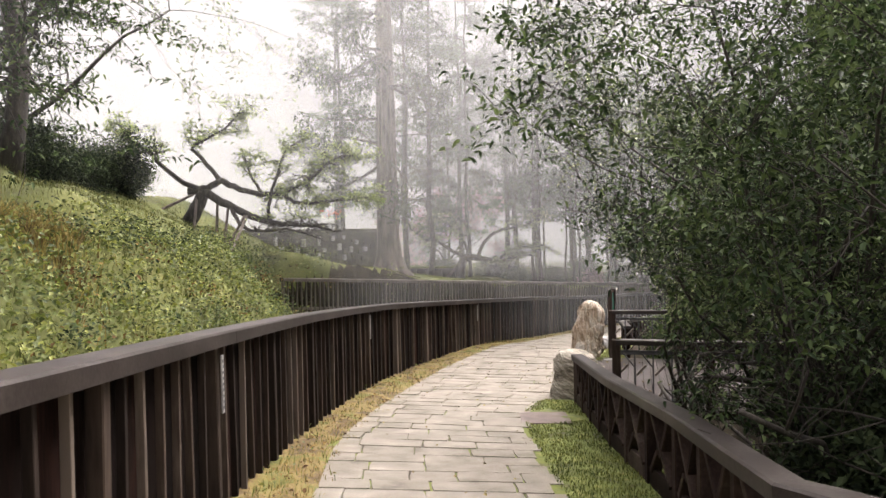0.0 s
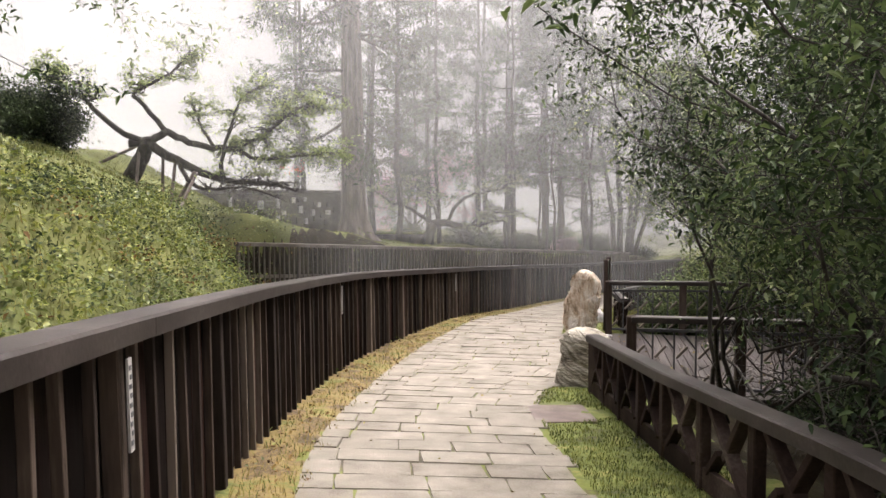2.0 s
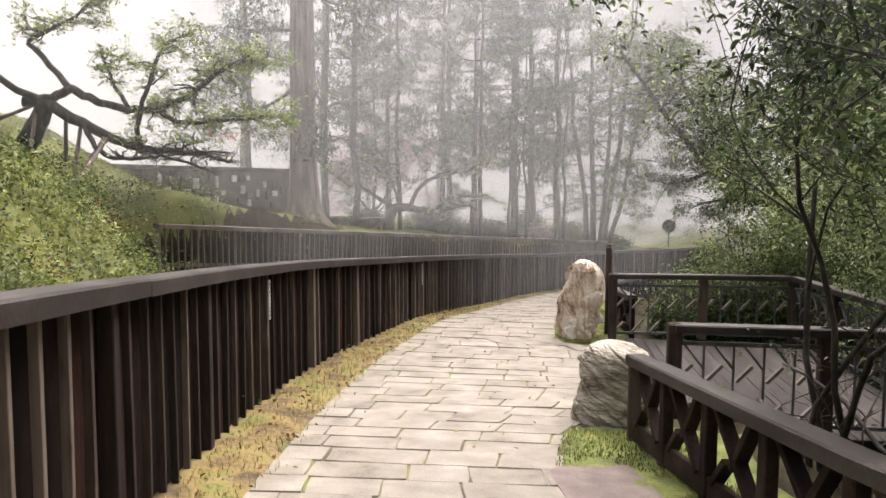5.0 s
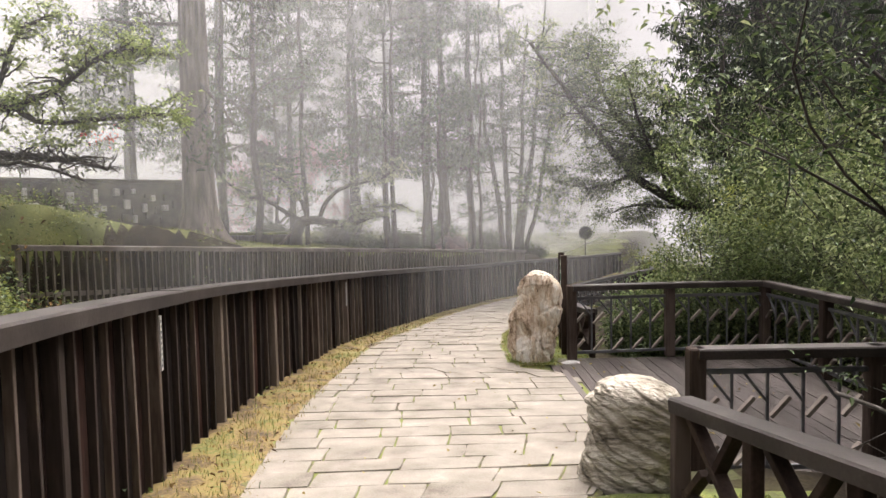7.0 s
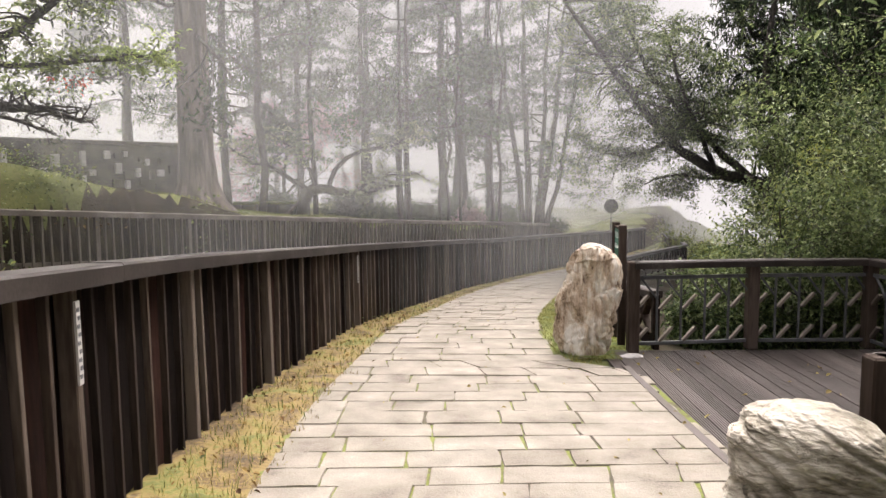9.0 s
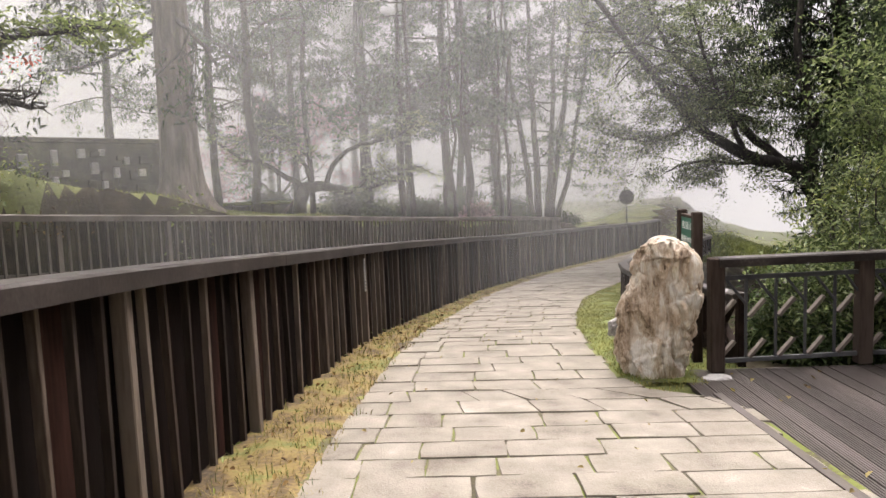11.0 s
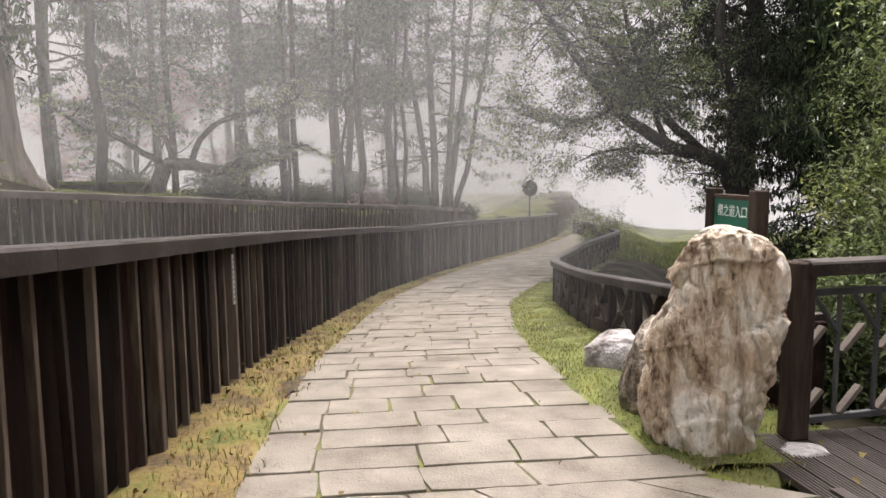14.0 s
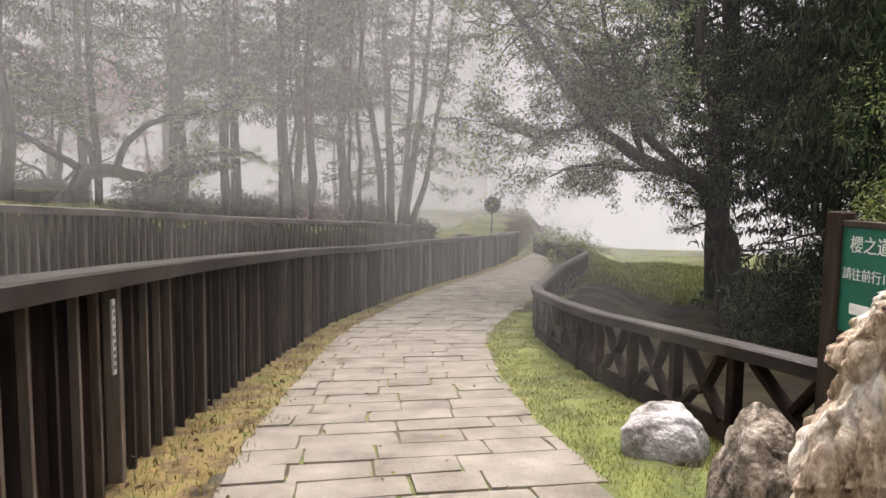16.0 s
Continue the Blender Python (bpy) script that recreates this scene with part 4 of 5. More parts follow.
# trained old cherry on wooden props
def build_trained_tree():
    t = thing("trained_cherry_tree", "low spreading old cherry tree with crooked limbs on wooden props", "tree")
    rng, nrng = random.Random(12), np.random.RandomState(12)
    o, r, f = Vector((-12.6, 18.2, 3.05)), Vector((0.964, 0.266, 0)), Vector((-0.266, 0.964, 0))

    def at(u, v, w=0.0):
        return o + r * u + f * w + Vector((0, 0, v))

    base = at(-0.45, -1.35, 0.3)
    base.z = gz(base.x, base.y) - 0.15
    limbs = [([base, at(-0.35, -0.85, 0.2), at(-0.05, -0.35, 0.1), at(0.15, 0, 0)], 0.3, 0.2),
             ([at(0.15, 0), at(0.95, -0.42, -0.2), at(1.7, -0.8, -0.4), at(2.3, -1.0, -0.6), at(3.0, -1.05, -0.7), at(3.7, -1.15, -0.8), at(4.2, -1.3, -0.9)], 0.2, 0.05),
             ([at(-0.3, 0.02), at(0.3, 0.1), at(0.7, 0.3), at(1.1, 0.1, -0.1), at(1.95, -0.12, -0.2), at(2.6, -0.1, -0.3), at(3.3, 0.2, -0.4), at(3.9, 0.65, -0.5), at(4.4, 0.9, -0.5), at(5.0, 0.85, -0.6)], 0.17, 0.05),
             ([at(2.6, -0.1, -0.3), at(3.0, -0.4, -0.6), at(3.7, -0.45, -0.9), at(4.6, -0.4, -1.2), at(5.4, -0.35, -1.4)], 0.09, 0.03),
             ([at(0.2, 0.02), at(-0.6, 0.4, -0.1), at(-1.3, 1.1, -0.2), at(-1.9, 1.6, -0.3), at(-2.2, 2.0, -0.3)], 0.13, 0.04),
             ([at(0.7, 0.3), at(0.1, 1.0, 0.1), at(-0.25, 1.35, 0.2), at(0.25, 1.6, 0.1), at(0.95, 1.95), at(1.35, 2.45)], 0.11, 0.03),
             ([at(1.95, -0.12, -0.2), at(1.6, 0.5, -0.1), at(1.35, 1.1)], 0.08, 0.03),
             ([at(2.3, -1.0, -0.6), at(2.3, -0.35, -0.7), at(2.8, 1.0, -0.8), at(3.3, 1.35, -0.9)], 0.1, 0.03),
             ([at(1.0, -0.4, -0.2), at(1.4, -1.0, -0.6), at(2.0, -1.25, -0.9), at(2.9, -1.2, -1.2), at(3.9, -1.5, -1.4)], 0.1, 0.03)]
    out, tips = [], []
    for k, (pts, r0, r1) in enumerate(limbs):
        fine = []
        for i in range(len(pts) - 1):
            p0, p1, p2, p3 = pts[max(i - 1, 0)], pts[i], pts[i + 1], pts[min(i + 2, len(pts) - 1)]
            for q in range(4):
                x = q / 4
                fine.append(0.5 * (2 * p1 + (p2 - p0) * x + (2 * p0 - 5 * p1 + 4 * p2 - p3) * x * x + (3 * p1 - p0 - 3 * p2 + p3) * x ** 3) + Vector((rng.gauss(0, 0.014), rng.gauss(0, 0.014), rng.gauss(0, 0.014))))
        fine.append(pts[-1])
        n = len(fine)
        rad = [(r0 + (r1 - r0) * i / (n - 1)) * (0.68 if k else 0.85) for i in range(n)]
        out.append((fine, rad))
        if k:
            for i in range(n // 2, n):
                for _ in range(3):
                    a = rng.uniform(0, 6.28)
                    branch(rng, out, tips, fine[i], (math.cos(a), math.sin(a), rng.uniform(-0.05, 0.4)), rng.uniform(0.3, 0.7), min(rad[i] * 0.5, 0.026), 1, 0.28, 0.0, 3, 0.9)
    wood("trunk", out, M_DARKBARK, t, 8, "dark crooked trunk and limbs")
    up = [p for p in tips if p.z > o.z - 0.9]
    part("crown", leaves("crown", crown_points(up, 4, 0.06, nrng, 0.25), 0.075, M_LEAFLIGHT, nrng, 0.0), None, t, "fresh light green leaves")
    red = [at(4.3, -0.75, -1.2) + Vector((rng.gauss(0, 0.12), rng.gauss(0, 0.12), rng.gauss(0, 0.06))) for _ in range(14)]
    part("red_leaf_spray", leaves("red_leaf_spray", crown_points(red, 3, 0.05, nrng), 0.07, M_REDLEAF, nrng, 0.2), None, t, "small spray of reddish leaves")
    for top, foot in ((at(-0.15, -0.08), at(-1.2, 0, -0.4)), (at(-0.05, -0.15), at(0.05, 0, -0.6)), (at(0.6, -0.25, -0.1), at(0.45, 0, 0.2)), (at(0.95, -0.45, -0.2), at(0.95, 0, -0.8)),
                      (at(1.5, -0.75, -0.4), at(1.0, 0, -1.0)), (at(1.55, -0.78, -0.4), at(1.85, 0, -3.2))):
        g0 = Vector((foot.x, foot.y, gz(foot.x, foot.y) - 0.1))
        part("prop", Shape().tube([g0, top], [0.045, 0.04], 8), M_BARK, t, "grey wooden prop pole")


build_trained_tree()


# second low tree with a level limb, on the lawn
def build_bent_tree():
    t = thing("bent_tree", "old tree with one long level limb on a prop", "tree")
    rng, nrng = random.Random(21), np.random.RandomState(21)
    x, y = -7.85, 31.3
    z = gz(x, y)
    out, tips = [([Vector((x, y, z - 0.2)), Vector((x + 0.05, y, z + 0.5)), Vector((x + 0.25, y, z + 1.0))], [0.26, 0.22, 0.2])], []
    top = Vector((x + 0.25, y, z + 0.95))
    lines = [([(0, 0, 0), (0.5, 0, 0.06), (1.0, -0.05, -0.06), (1.6, 0, -0.12), (2.2, -0.1, 0.02), (2.7, -0.05, 0.16), (3.1, -0.1, 0.14)], 0.19, 0.04),
             ([(0.1, 0, 0), (-0.5, -0.1, 0.35), (-1.1, -0.15, 0.75), (-1.9, -0.2, 1.0), (-2.6, -0.2, 1.5)], 0.1, 0.03),
             ([(0.2, 0, 0), (0.1, 0.1, 0.5), (-0.2, 0.1, 1.0), (-0.6, 0.1, 1.5), (-1.2, 0, 1.9)], 0.08, 0.03),
             ([(0.6, 0, 0.05), (1.1, -0.1, 0.9), (1.9, -0.2, 1.3), (2.9, -0.2, 1.5), (3.6, -0.2, 1.9)], 0.09, 0.03),
             ([(1.6, 0, -0.1), (2.1, 0, 0.35), (2.9, 0.1, 0.5), (3.7, 0.1, 0.55)], 0.07, 0.02)]
    for pts, r0, r1 in lines:
        fine = smooth_line([top + Vector(p) for p in pts], rng, 0.02)
        n = len(fine)
        rad = [r0 + (r1 - r0) * i / (n - 1) for i in range(n)]
        out.append((fine, rad))
        for i in range(n // 2, n):
            for _ in range(2):
                a = rng.uniform(0, 6.28)
                branch(rng, out, tips, fine[i], (math.cos(a), math.sin(a), rng.uniform(0, 0.4)), rng.uniform(0.3, 0.8), 0.02, 1, 0.25, 0, 3, 0.9)
    wood("trunk", out, M_DARKBARK, t, 8)
    part("crown", leaves("crown", crown_points(tips, 5, 0.07, nrng, 0.3), 0.085, M_LEAFPALE, nrng, 0.1), None, t)
    part("prop", Shape().tube([(x - 0.7, y - 0.2, gz(x - 0.7, y - 0.2) - 0.05), (x + 0.2, y, z + 0.85)], [0.06, 0.05], 8), M_BARK, t)


build_bent_tree()


def tall_tree(x, y, r, h, seed, crown_from=3.0, leaf_m=None, lean=(0, 0), reach=2.2, limbs=20, per=13, size=0.13, stems=None):
    rng, nrng = random.Random(seed), np.random.RandomState(seed)
    t = thing("forest_tree", "slender dark-trunked conifer with ragged foliage" if stems is None else "clump of slender dark stems from one root", "tree", "trees of the misty wood")
    out, tips = [], []
    z = gz(x, y)
    for dx, dy, k in (stems or [(0, 0, 1.0)]):
        top = Vector((x + dx * 5 + lean[0], y + dy * 5 + lean[1], z + h * k))
        root = Vector((x + dx, y + dy, z - 0.2))
        pts = [root.lerp(top, i / 9) + Vector((rng.gauss(0, 0.06), rng.gauss(0, 0.06), 0)) for i in range(10)]
        out.append((pts, [r * k * (1 - 0.085 * i) for i in range(10)]))
        for q in range(limbs):
            f = rng.uniform(crown_from / h, 0.98)
            a = rng.uniform(0, 6.28)
            branch(rng, out, tips, root.lerp(top, f), (math.cos(a), math.sin(a), rng.uniform(-0.1, 0.35)), reach * (1.2 - 0.75 * f) * rng.uniform(0.7, 1.2), 0.035, 1, 0.2, 0.0, 5, 0.8)
    wood("trunk", out, M_DARKBARK, t)
    part("crown", leaves("crown", crown_points(tips, per, 0.17, nrng, 0.28), size * (1.2 if leaf_m is M_LEAFDARK else 1), leaf_m or M_LEAF, nrng, *((0.9, 0.17) if leaf_m is M_LEAFDARK else (0.4, 0.36))), None, t)
    return t


rt = random.Random(40)
for k, (x, y, r, h) in enumerate([(-10.3, 31, 0.2, 15), (-9.0, 30.6, 0.22, 16), (-7.8, 33, 0.16, 15), (-6.2, 35, 0.2, 16), (-5.0, 37, 0.22, 16), (-3.2, 38, 0.3, 17), (-2.4, 36.5, 0.22, 15),
                                  (-1.2, 38.5, 0.26, 16), (-4.4, 33.2, 0.15, 13), (-12, 36, 0.22, 16), (-9.4, 38, 0.22, 17), (-6.8, 41, 0.25, 17), (-2.6, 43, 0.25, 17), (-13.5, 31, 0.2, 15), (-16, 36, 0.25, 16), (-8, 45, 0.25, 17), (-11.5, 42, 0.25, 17)]):
    tall_tree(x, y, r * 0.72, h, 100 + k, rt.uniform(2.6, 4), M_WOODLEAF if k % 3 else M_LEAFDARK)
for k in range(14):
    tall_tree(rt.uniform(-12, 0), rt.uniform(32, 45), rt.uniform(0.06, 0.1), rt.uniform(9, 13), 320 + k, 3.4, M_WOODLEAF, reach=1.5, limbs=8, per=10, size=0.13)
tall_tree(0.8, 39.0, 0.17, 13, 140, 2.8, M_WOODLEAF, reach=2.8, limbs=9, stems=[(-0.35, 0, 0.9), (-0.1, 0.1, 1.0), (0.15, -0.1, 0.85), (0.35, 0.1, 0.95), (0.5, -0.05, 0.75)])
tall_tree(-17, 14, 0.22, 12, 150, 2.5, M_LEAFDARK, reach=4.5, limbs=34, per=12, size=0.14)
tall_tree(-10.5, 9.8, 0.2, 9, 151, 1.6, M_LEAF, reach=4.2, limbs=46, per=16, size=0.11)


# spreading tree over the far path
def build_spreading_tree():
    t = thing("spreading_tree", "large dark tree with long limbs reaching over the path", "tree")
    rng, nrng = random.Random(31), np.random.RandomState(31)
    o, r, f = Vector((6.3, 29.2, 0.72)), Vector((0.976, -0.219, 0)), Vector((0.219, 0.976, 0))

    def at(u, v, w=0.0):
        return o + r * u + f * w + Vector((0, 0, v))

    base = at(1.4, -3.6)
    base.z = gz(base.x, base.y) - 0.25
    limbs = [([base, at(1.25, -2.2), at(1.05, -1.4), at(0.7, -0.45), at(0.1, -0.02)], 0.36, 0.2, 0),
             ([at(0.3, -0.1), at(-0.9, 0.3), at(-2.3, 1.2, -0.3), at(-3.6, 2.8, -0.6), at(-4.6, 4.2, -0.9), at(-5.6, 5.6, -1.2)], 0.2, 0.05, 3),
             ([at(0.1, 0), at(-0.6, 0.7, 0.2), at(-1.45, 1.65, 0.3), at(-2.8, 3.3, 0.4), at(-3.4, 4.4, 0.4), at(-4.0, 6.0, 0.5)], 0.14, 0.04, 3),
             ([at(-2.3, 1.2, -0.3), at(-3.4, 0.8, -0.7), at(-4.1, 0.85, -1.0), at(-4.9, 1.1, -1.2)], 0.06, 0.02, 2),
             ([at(0.7, -0.45), at(0.9, 1.2, 0.3), at(0.5, 3.0, 0.5), at(0.7, 5.5, 0.6)], 0.18, 0.08, 3),
             ([at(-1.0, 0.35), at(-1.5, 1.5, -0.6), at(-2.0, 2.6, -1.0), at(-2.6, 4.4, -1.4)], 0.09, 0.03, 3),
             ([at(-0.2, 0.2), at(-1.0, 0.1, 0.5), at(-2.2, 0.2, 0.9), at(-3.0, -0.1, 1.2)], 0.07, 0.02, 2)]
    out, tips = [], []
    for pts, r0, r1, kids in limbs:
        fine = smooth_line(pts, rng, 0.025)
        n = len(fine)
        rad = [r0 + (r1 - r0) * i / (n - 1) for i in range(n)]
        out.append((fine, rad))
        for i in range(n // 3, n):
            for _ in range(kids + 1 if rng.random() < 0.85 else 0):
                a = rng.uniform(0, 6.28)
                branch(rng, out, tips, fine[i], (math.cos(a), math.sin(a), rng.uniform(-0.35, 0.45)), rng.uniform(0.7, 1.7), min(rad[i] * 0.4, 0.03), 1, 0.2, -0.02, 4, 0.8)
    wood("trunk", out, M_DARKBARK, t, 8, "dark trunk and arching limbs")
    part("crown", leaves("crown", crown_points(tips, 13, 0.13, nrng, 0.45), 0.075, M_LEAFMID, nrng, 0.3), None, t, "fine light green leaves")


build_spreading_tree()
for k, (x, y, r, h) in enumerate([(9.3, 32.0, 0.4, 18), (7.4, 21.6, 0.4, 14), (9.8, 25, 0.4, 15), (10.5, 29, 0.3, 15), (9, 18.4, 0.3, 13)]):
    tt = tall_tree(x, y, r, h, 170 + k, 5.0 if k == 0 else 2.2, M_LEAFDARK, reach=3.5 if k == 0 else 2.9, limbs=120, per=15, size=0.17)
    tt["group"], tt["label"] = "dark conifers beyond the deck", "dense dark evergreen conifer with drooping foliage"


def shrub(x, y, height, width, seed, leaf_m, size, per, stems=6, level=2, label="dense green broadleaf shrub beside the deck", z=None, kids=5, group="", spread=0.12, bare=0.0, lean=(0, 0)):
    rng = random.Random(seed)
    z = gz(x, y) if z is None else z
    limbs = []
    for k in range(stems):
        a = rng.uniform(0, 6.28)
        o = rng.uniform(0.15, 0.8) * width / height
        limbs.append(((rng.gauss(0, 0.12), rng.gauss(0, 0.12), -0.1), (math.cos(a) * o + lean[0], math.sin(a) * o + lean[1], 1), height * rng.uniform(0.5, 0.72), 0.012 + 0.003 * height))
    return leafy("shrub", label, "shrub", (x, y, z), limbs, seed, leaf_m, size, per, spread, kids=kids, level=level, group=group, shrink=0.55, bare=z + bare)


# the big leafy shrubs behind the low fence
for k, (x, y, h, w, st, m) in enumerate([(0.7, 10.3, 6.2, 4.4, 8, M_LEAFPALE), (2.2, 8.8, 6.8, 3.8, 9, M_LEAF), (1.7, 6.4, 6.6, 4.0, 12, M_LEAF), (3.4, 7.0, 8.0, 4.0, 12, M_LEAFDARK), (2.8, 4.6, 6.6, 3.2, 10, M_LEAFDARK), (4.0, 10.2, 7.6, 3.8, 11, M_LEAF)]):
    shrub(x, y, h, w, 200 + k, m, 0.06, (5, 6, 8, 8, 8, 8)[k], st, 3, "tall leafy shrub with many thin dark stems behind the low fence", group="shrubs behind the low fence", kids=4, spread=0.085, bare=1.75 if k < 3 else 1.2, lean=((-0.4, -0.12), (-0.22, -0.1), (-0.22, -0.1), (0, 0), (0, 0), (0, 0))[k])
for k, (x, y, h, w, m) in enumerate([(2.0, 17.3, 3.4, 2.4, M_LEAFMID), (3.3, 17.2, 4.6, 3.0, M_LEAFPALE), (4.4, 17.6, 5.4, 3.4, M_LEAFYELLOW), (4.8, 18.9, 5.6, 2.4, M_LEAFMID), (6.0, 18.5, 6.5, 4, M_LEAFMID), (4.4, 14.5, 6, 3.6, M_LEAFMID), (4.6, 11.8, 6, 3.6, M_LEAFMID), (0.9, 16.9, 1.3, 1.2, M_LEAF)]):
    shrub(x, y, h, w, 230 + k, m, 0.065, 9, 7, 3, "dense green and yellowish evergreen shrub beyond the deck railing", group="shrubs beyond the deck", kids=4)
shrub(6.2, 35.5, 1.8, 1.8, 260, M_LEAFYELLOW, 0.07, 3, 8, 2, "small airy shrub on the lit grass slope")
shrub(-3.9, 35.0, 1.6, 3.0, 261, M_LEAFDARK, 0.1, 6, 12, 2, "rounded dark shrub under the wood")
for k, (x, y, h, w) in enumerate([(-5.6, 34.6, 1.0, 1.8), (-7.0, 36.0, 1.5, 2.0), (-0.6, 37.2, 1.2, 2.0), (-9.6, 34.6, 1.1, 1.8), (-2.6, 37.8, 1.7, 2.2), (1.6, 40.2, 1.0, 1.8)]):
    shrub(x, y, h, w, 290 + k, M_LEAFDARK if k % 2 else M_LEAF, 0.1, 6, 9, 2, "low dark undergrowth shrub beneath the trees", group="undergrowth of the wood", spread=0.14)
for k, (x, y, h) in enumerate([(2.1, 5.0, 1.5), (2.6, 5.6, 1.9), (1.5, 5.6, 1.1), (3.6, 5.2, 1.6), (2.2, 7.4, 2.1), (3.4, 8.6, 2.4), (2.4, 9.9, 1.7), (4.4, 6.0, 2.6), (2.7, 18.6, 0.8), (3.8, 19.6, 1.0), (4.4, 20.8, 0.9), (5.6, 22.2, 1.1), (6.4, 24.2, 1.8), (7.4, 26.4, 2.2), (6.2, 20.4, 2.0)]):
    shrub(x, y, h, 1.8, 300 + k, M_LEAFDARK, 0.08, 9, 11, 2, "low dark shrub in the shade behind the low fence", group="low shrubs in the shade", spread=0.13)
shrub(-2.0, 35.6, 1.1, 2.0, 262, M_PINK, 0.08, 2, 8, 2, "low pinkish blossoming shrub under the wood")


for k, (x, y, h) in enumerate([(-11.3, 8.6, 1.7), (-12.0, 10.4, 1.8), (-12.8, 12.2, 1.6), (-13.8, 14.0, 1.4)]):
    shrub(x, y, h, 2.2, 270 + k, M_LEAFDARK, 0.08, 12, 9, 2, "dark clipped hedge shrub on top of the bank", group="hedge on the bank", spread=0.16)

for k, (x, y, h) in enumerate([(-13.6, 15.6, 1.7), (-14.4, 17.2, 1.5), (-13.2, 11.2, 2.4), (-14.0, 13.0, 2.2)]):
    shrub(x, y, h, 2.4, 330 + k, M_LEAFDARK, 0.085, 12, 10, 2, "dark clipped hedge shrub on top of the bank", group="hedge on the bank", spread=0.18)
leafy("broadleaf_tree", "fine-twigged tree spreading long thin boughs over the bank", "tree", (-14.5, 12.5, gz(-14.5, 12.5)),
      [((0, 0, 1.0), (0.9, 0.25, 0.95), 6.0, 0.07), ((0, 0, 1.6), (1.0, 0.0, 0.6), 5.6, 0.06), ((0, 0, 2.0), (0.75, 0.5, 1.1), 6.5, 0.06), ((0, 0, -0.2), (0.05, 0, 1), 6.5, 0.15), ((0, 0, 2.2), (0.8, -0.2, 0.9), 6.0, 0.06)],
      340, M_LEAFPALE, 0.085, 4, 0.16, level=3, kids=4, flat=0.4, spread_dir=0.7)

pk = leafy("blossom_tree", "far cherry tree with pale pink blossom in the wood", "tree", (-11.0, 40.5, gz(-11.0, 40.5)), [((0, 0, -0.1), (0.1, 0, 1), 3.6, 0.09), ((0.1, 0, -0.1), (-0.4, 0.1, 1), 3.4, 0.08), ((0, 0, -0.1), (0.5, 0, 1), 3.4, 0.08)], 91, M_PINK, 0.12, 9, 0.2, level=3, kids=4)

# ---- retaining wall on the lawn ----
def build_wall():
    w = tagged(new("retaining_wall"), "low dark masonry wall with rows of pale upright blocks", "wall")
    a, b = Vector((-21, 16.5, 0)), Vector((-10.6, 27.9, 0))
    d = (b - a).normalized()
    L = (b - a).length
    nrm = Vector((d.y, -d.x, 0))
    yaw = math.atan2(d.y, d.x)
    m = Matrix.Rotation(yaw, 3, "Z")
    part("body", Shape().box((a + b) / 2 + Vector((0, 0, 0.9)), (L, 0.5, 1.95), m), M_WALL, w)
    part("coping", Shape().box((a + b) / 2 + Vector((0, 0, 1.91)), (L + 0.1, 0.62, 0.1), m), M_WALL, w)
    rng = random.Random(9)
    block = Shape().box((0, 0, 0), (0.17, 0.16, 0.3)).mesh("block", M_PALE)
    dark = Shape().box((0, 0, 0), (0.24, 0.14, 0.2)).mesh("stone", M_WALL)
    k, s = 0, 0.3
    while s < L - 0.2:
        for row, z in enumerate((1.5, 1.12, 0.78)):
            p = a + d * (s + rng.uniform(-0.12, 0.12)) + nrm * 0.28 + Vector((0, 0, z + rng.uniform(-0.11, 0.11)))
            if rng.random() < 0.2:
                continue
            ob = part("block" if (k + row) % 2 else "stone", block if (k + row) % 2 else dark, None, w)
            ob.matrix_basis = Matrix.Translation(p) @ Matrix.Rotation(yaw, 4, "Z") @ Matrix.Diagonal((rng.uniform(0.6, 1.4), 1, rng.uniform(0.5, 1.3), 1))
        k += 1
        s += 0.3
    return w


build_wall()


def build_kerb_wall():
    w = tagged(new("mossy_kerb_wall"), "low stone garden wall with a thick mossy top", "wall")
    rng = random.Random(14)
    x = -14.0
    while x < -8.4:
        L = rng.uniform(0.5, 0.8)
        part("stone", Shape().box((x + L / 2, 32.6 + rng.uniform(-0.02, 0.02), -0.2), (L - 0.02, 0.5, 0.5), jig=0.015), M_WALL, w)
        x += L
    part("moss_top", Shape().box((-11.2, 32.6, 0.08), (5.7, 0.56, 0.09), jig=0.02), M_VERGE, w, "yellow-green moss cushion")
    return w


build_kerb_wall()

# ---- grass and moss ----
grs = np.random.RandomState(77)


def scatter(n, x0, x1, y0, y1, keep):
    x, y = grs.uniform(x0, x1, n), grs.uniform(y0, y1, n)
    k = keep(x, y)
    x, y = x[k], y[k]
    return np.stack([x, y, land(x, y)], 1)


def stuff(name, me, label, category):
    return tagged(new(name, me), label, category, kind="stuff")


bank = scatter(150000, -18, -3, -2, 34, lambda x, y: (fence_x(y) - x > 1.3))
lawn = scatter(150000, -17, -1, 13.5, 34, lambda x, y: x < opp_x(y) - 0.4)
bank = bank[bank[:, 1] <= 13.5]
stuff("lawn_grass", blades("lawn_grass", lawn, 0.06, 0.016, M_LAWN, grs, 1.2), "light green short lawn grass on the slope", "grass")
stuff("bank_grass", blades("bank_grass", bank, 0.11, 0.014, M_LAWN, grs, 1.1), "green and yellowish grass on the bank", "grass")
weeds = scatter(60000, -11, -3, -2, 22, lambda x, y: (fence_x(y) - x > 0.5) & (fence_x(y) - x < 4.5))
weeds[:, 2] += grs.uniform(0.02, 0.28, len(weeds))
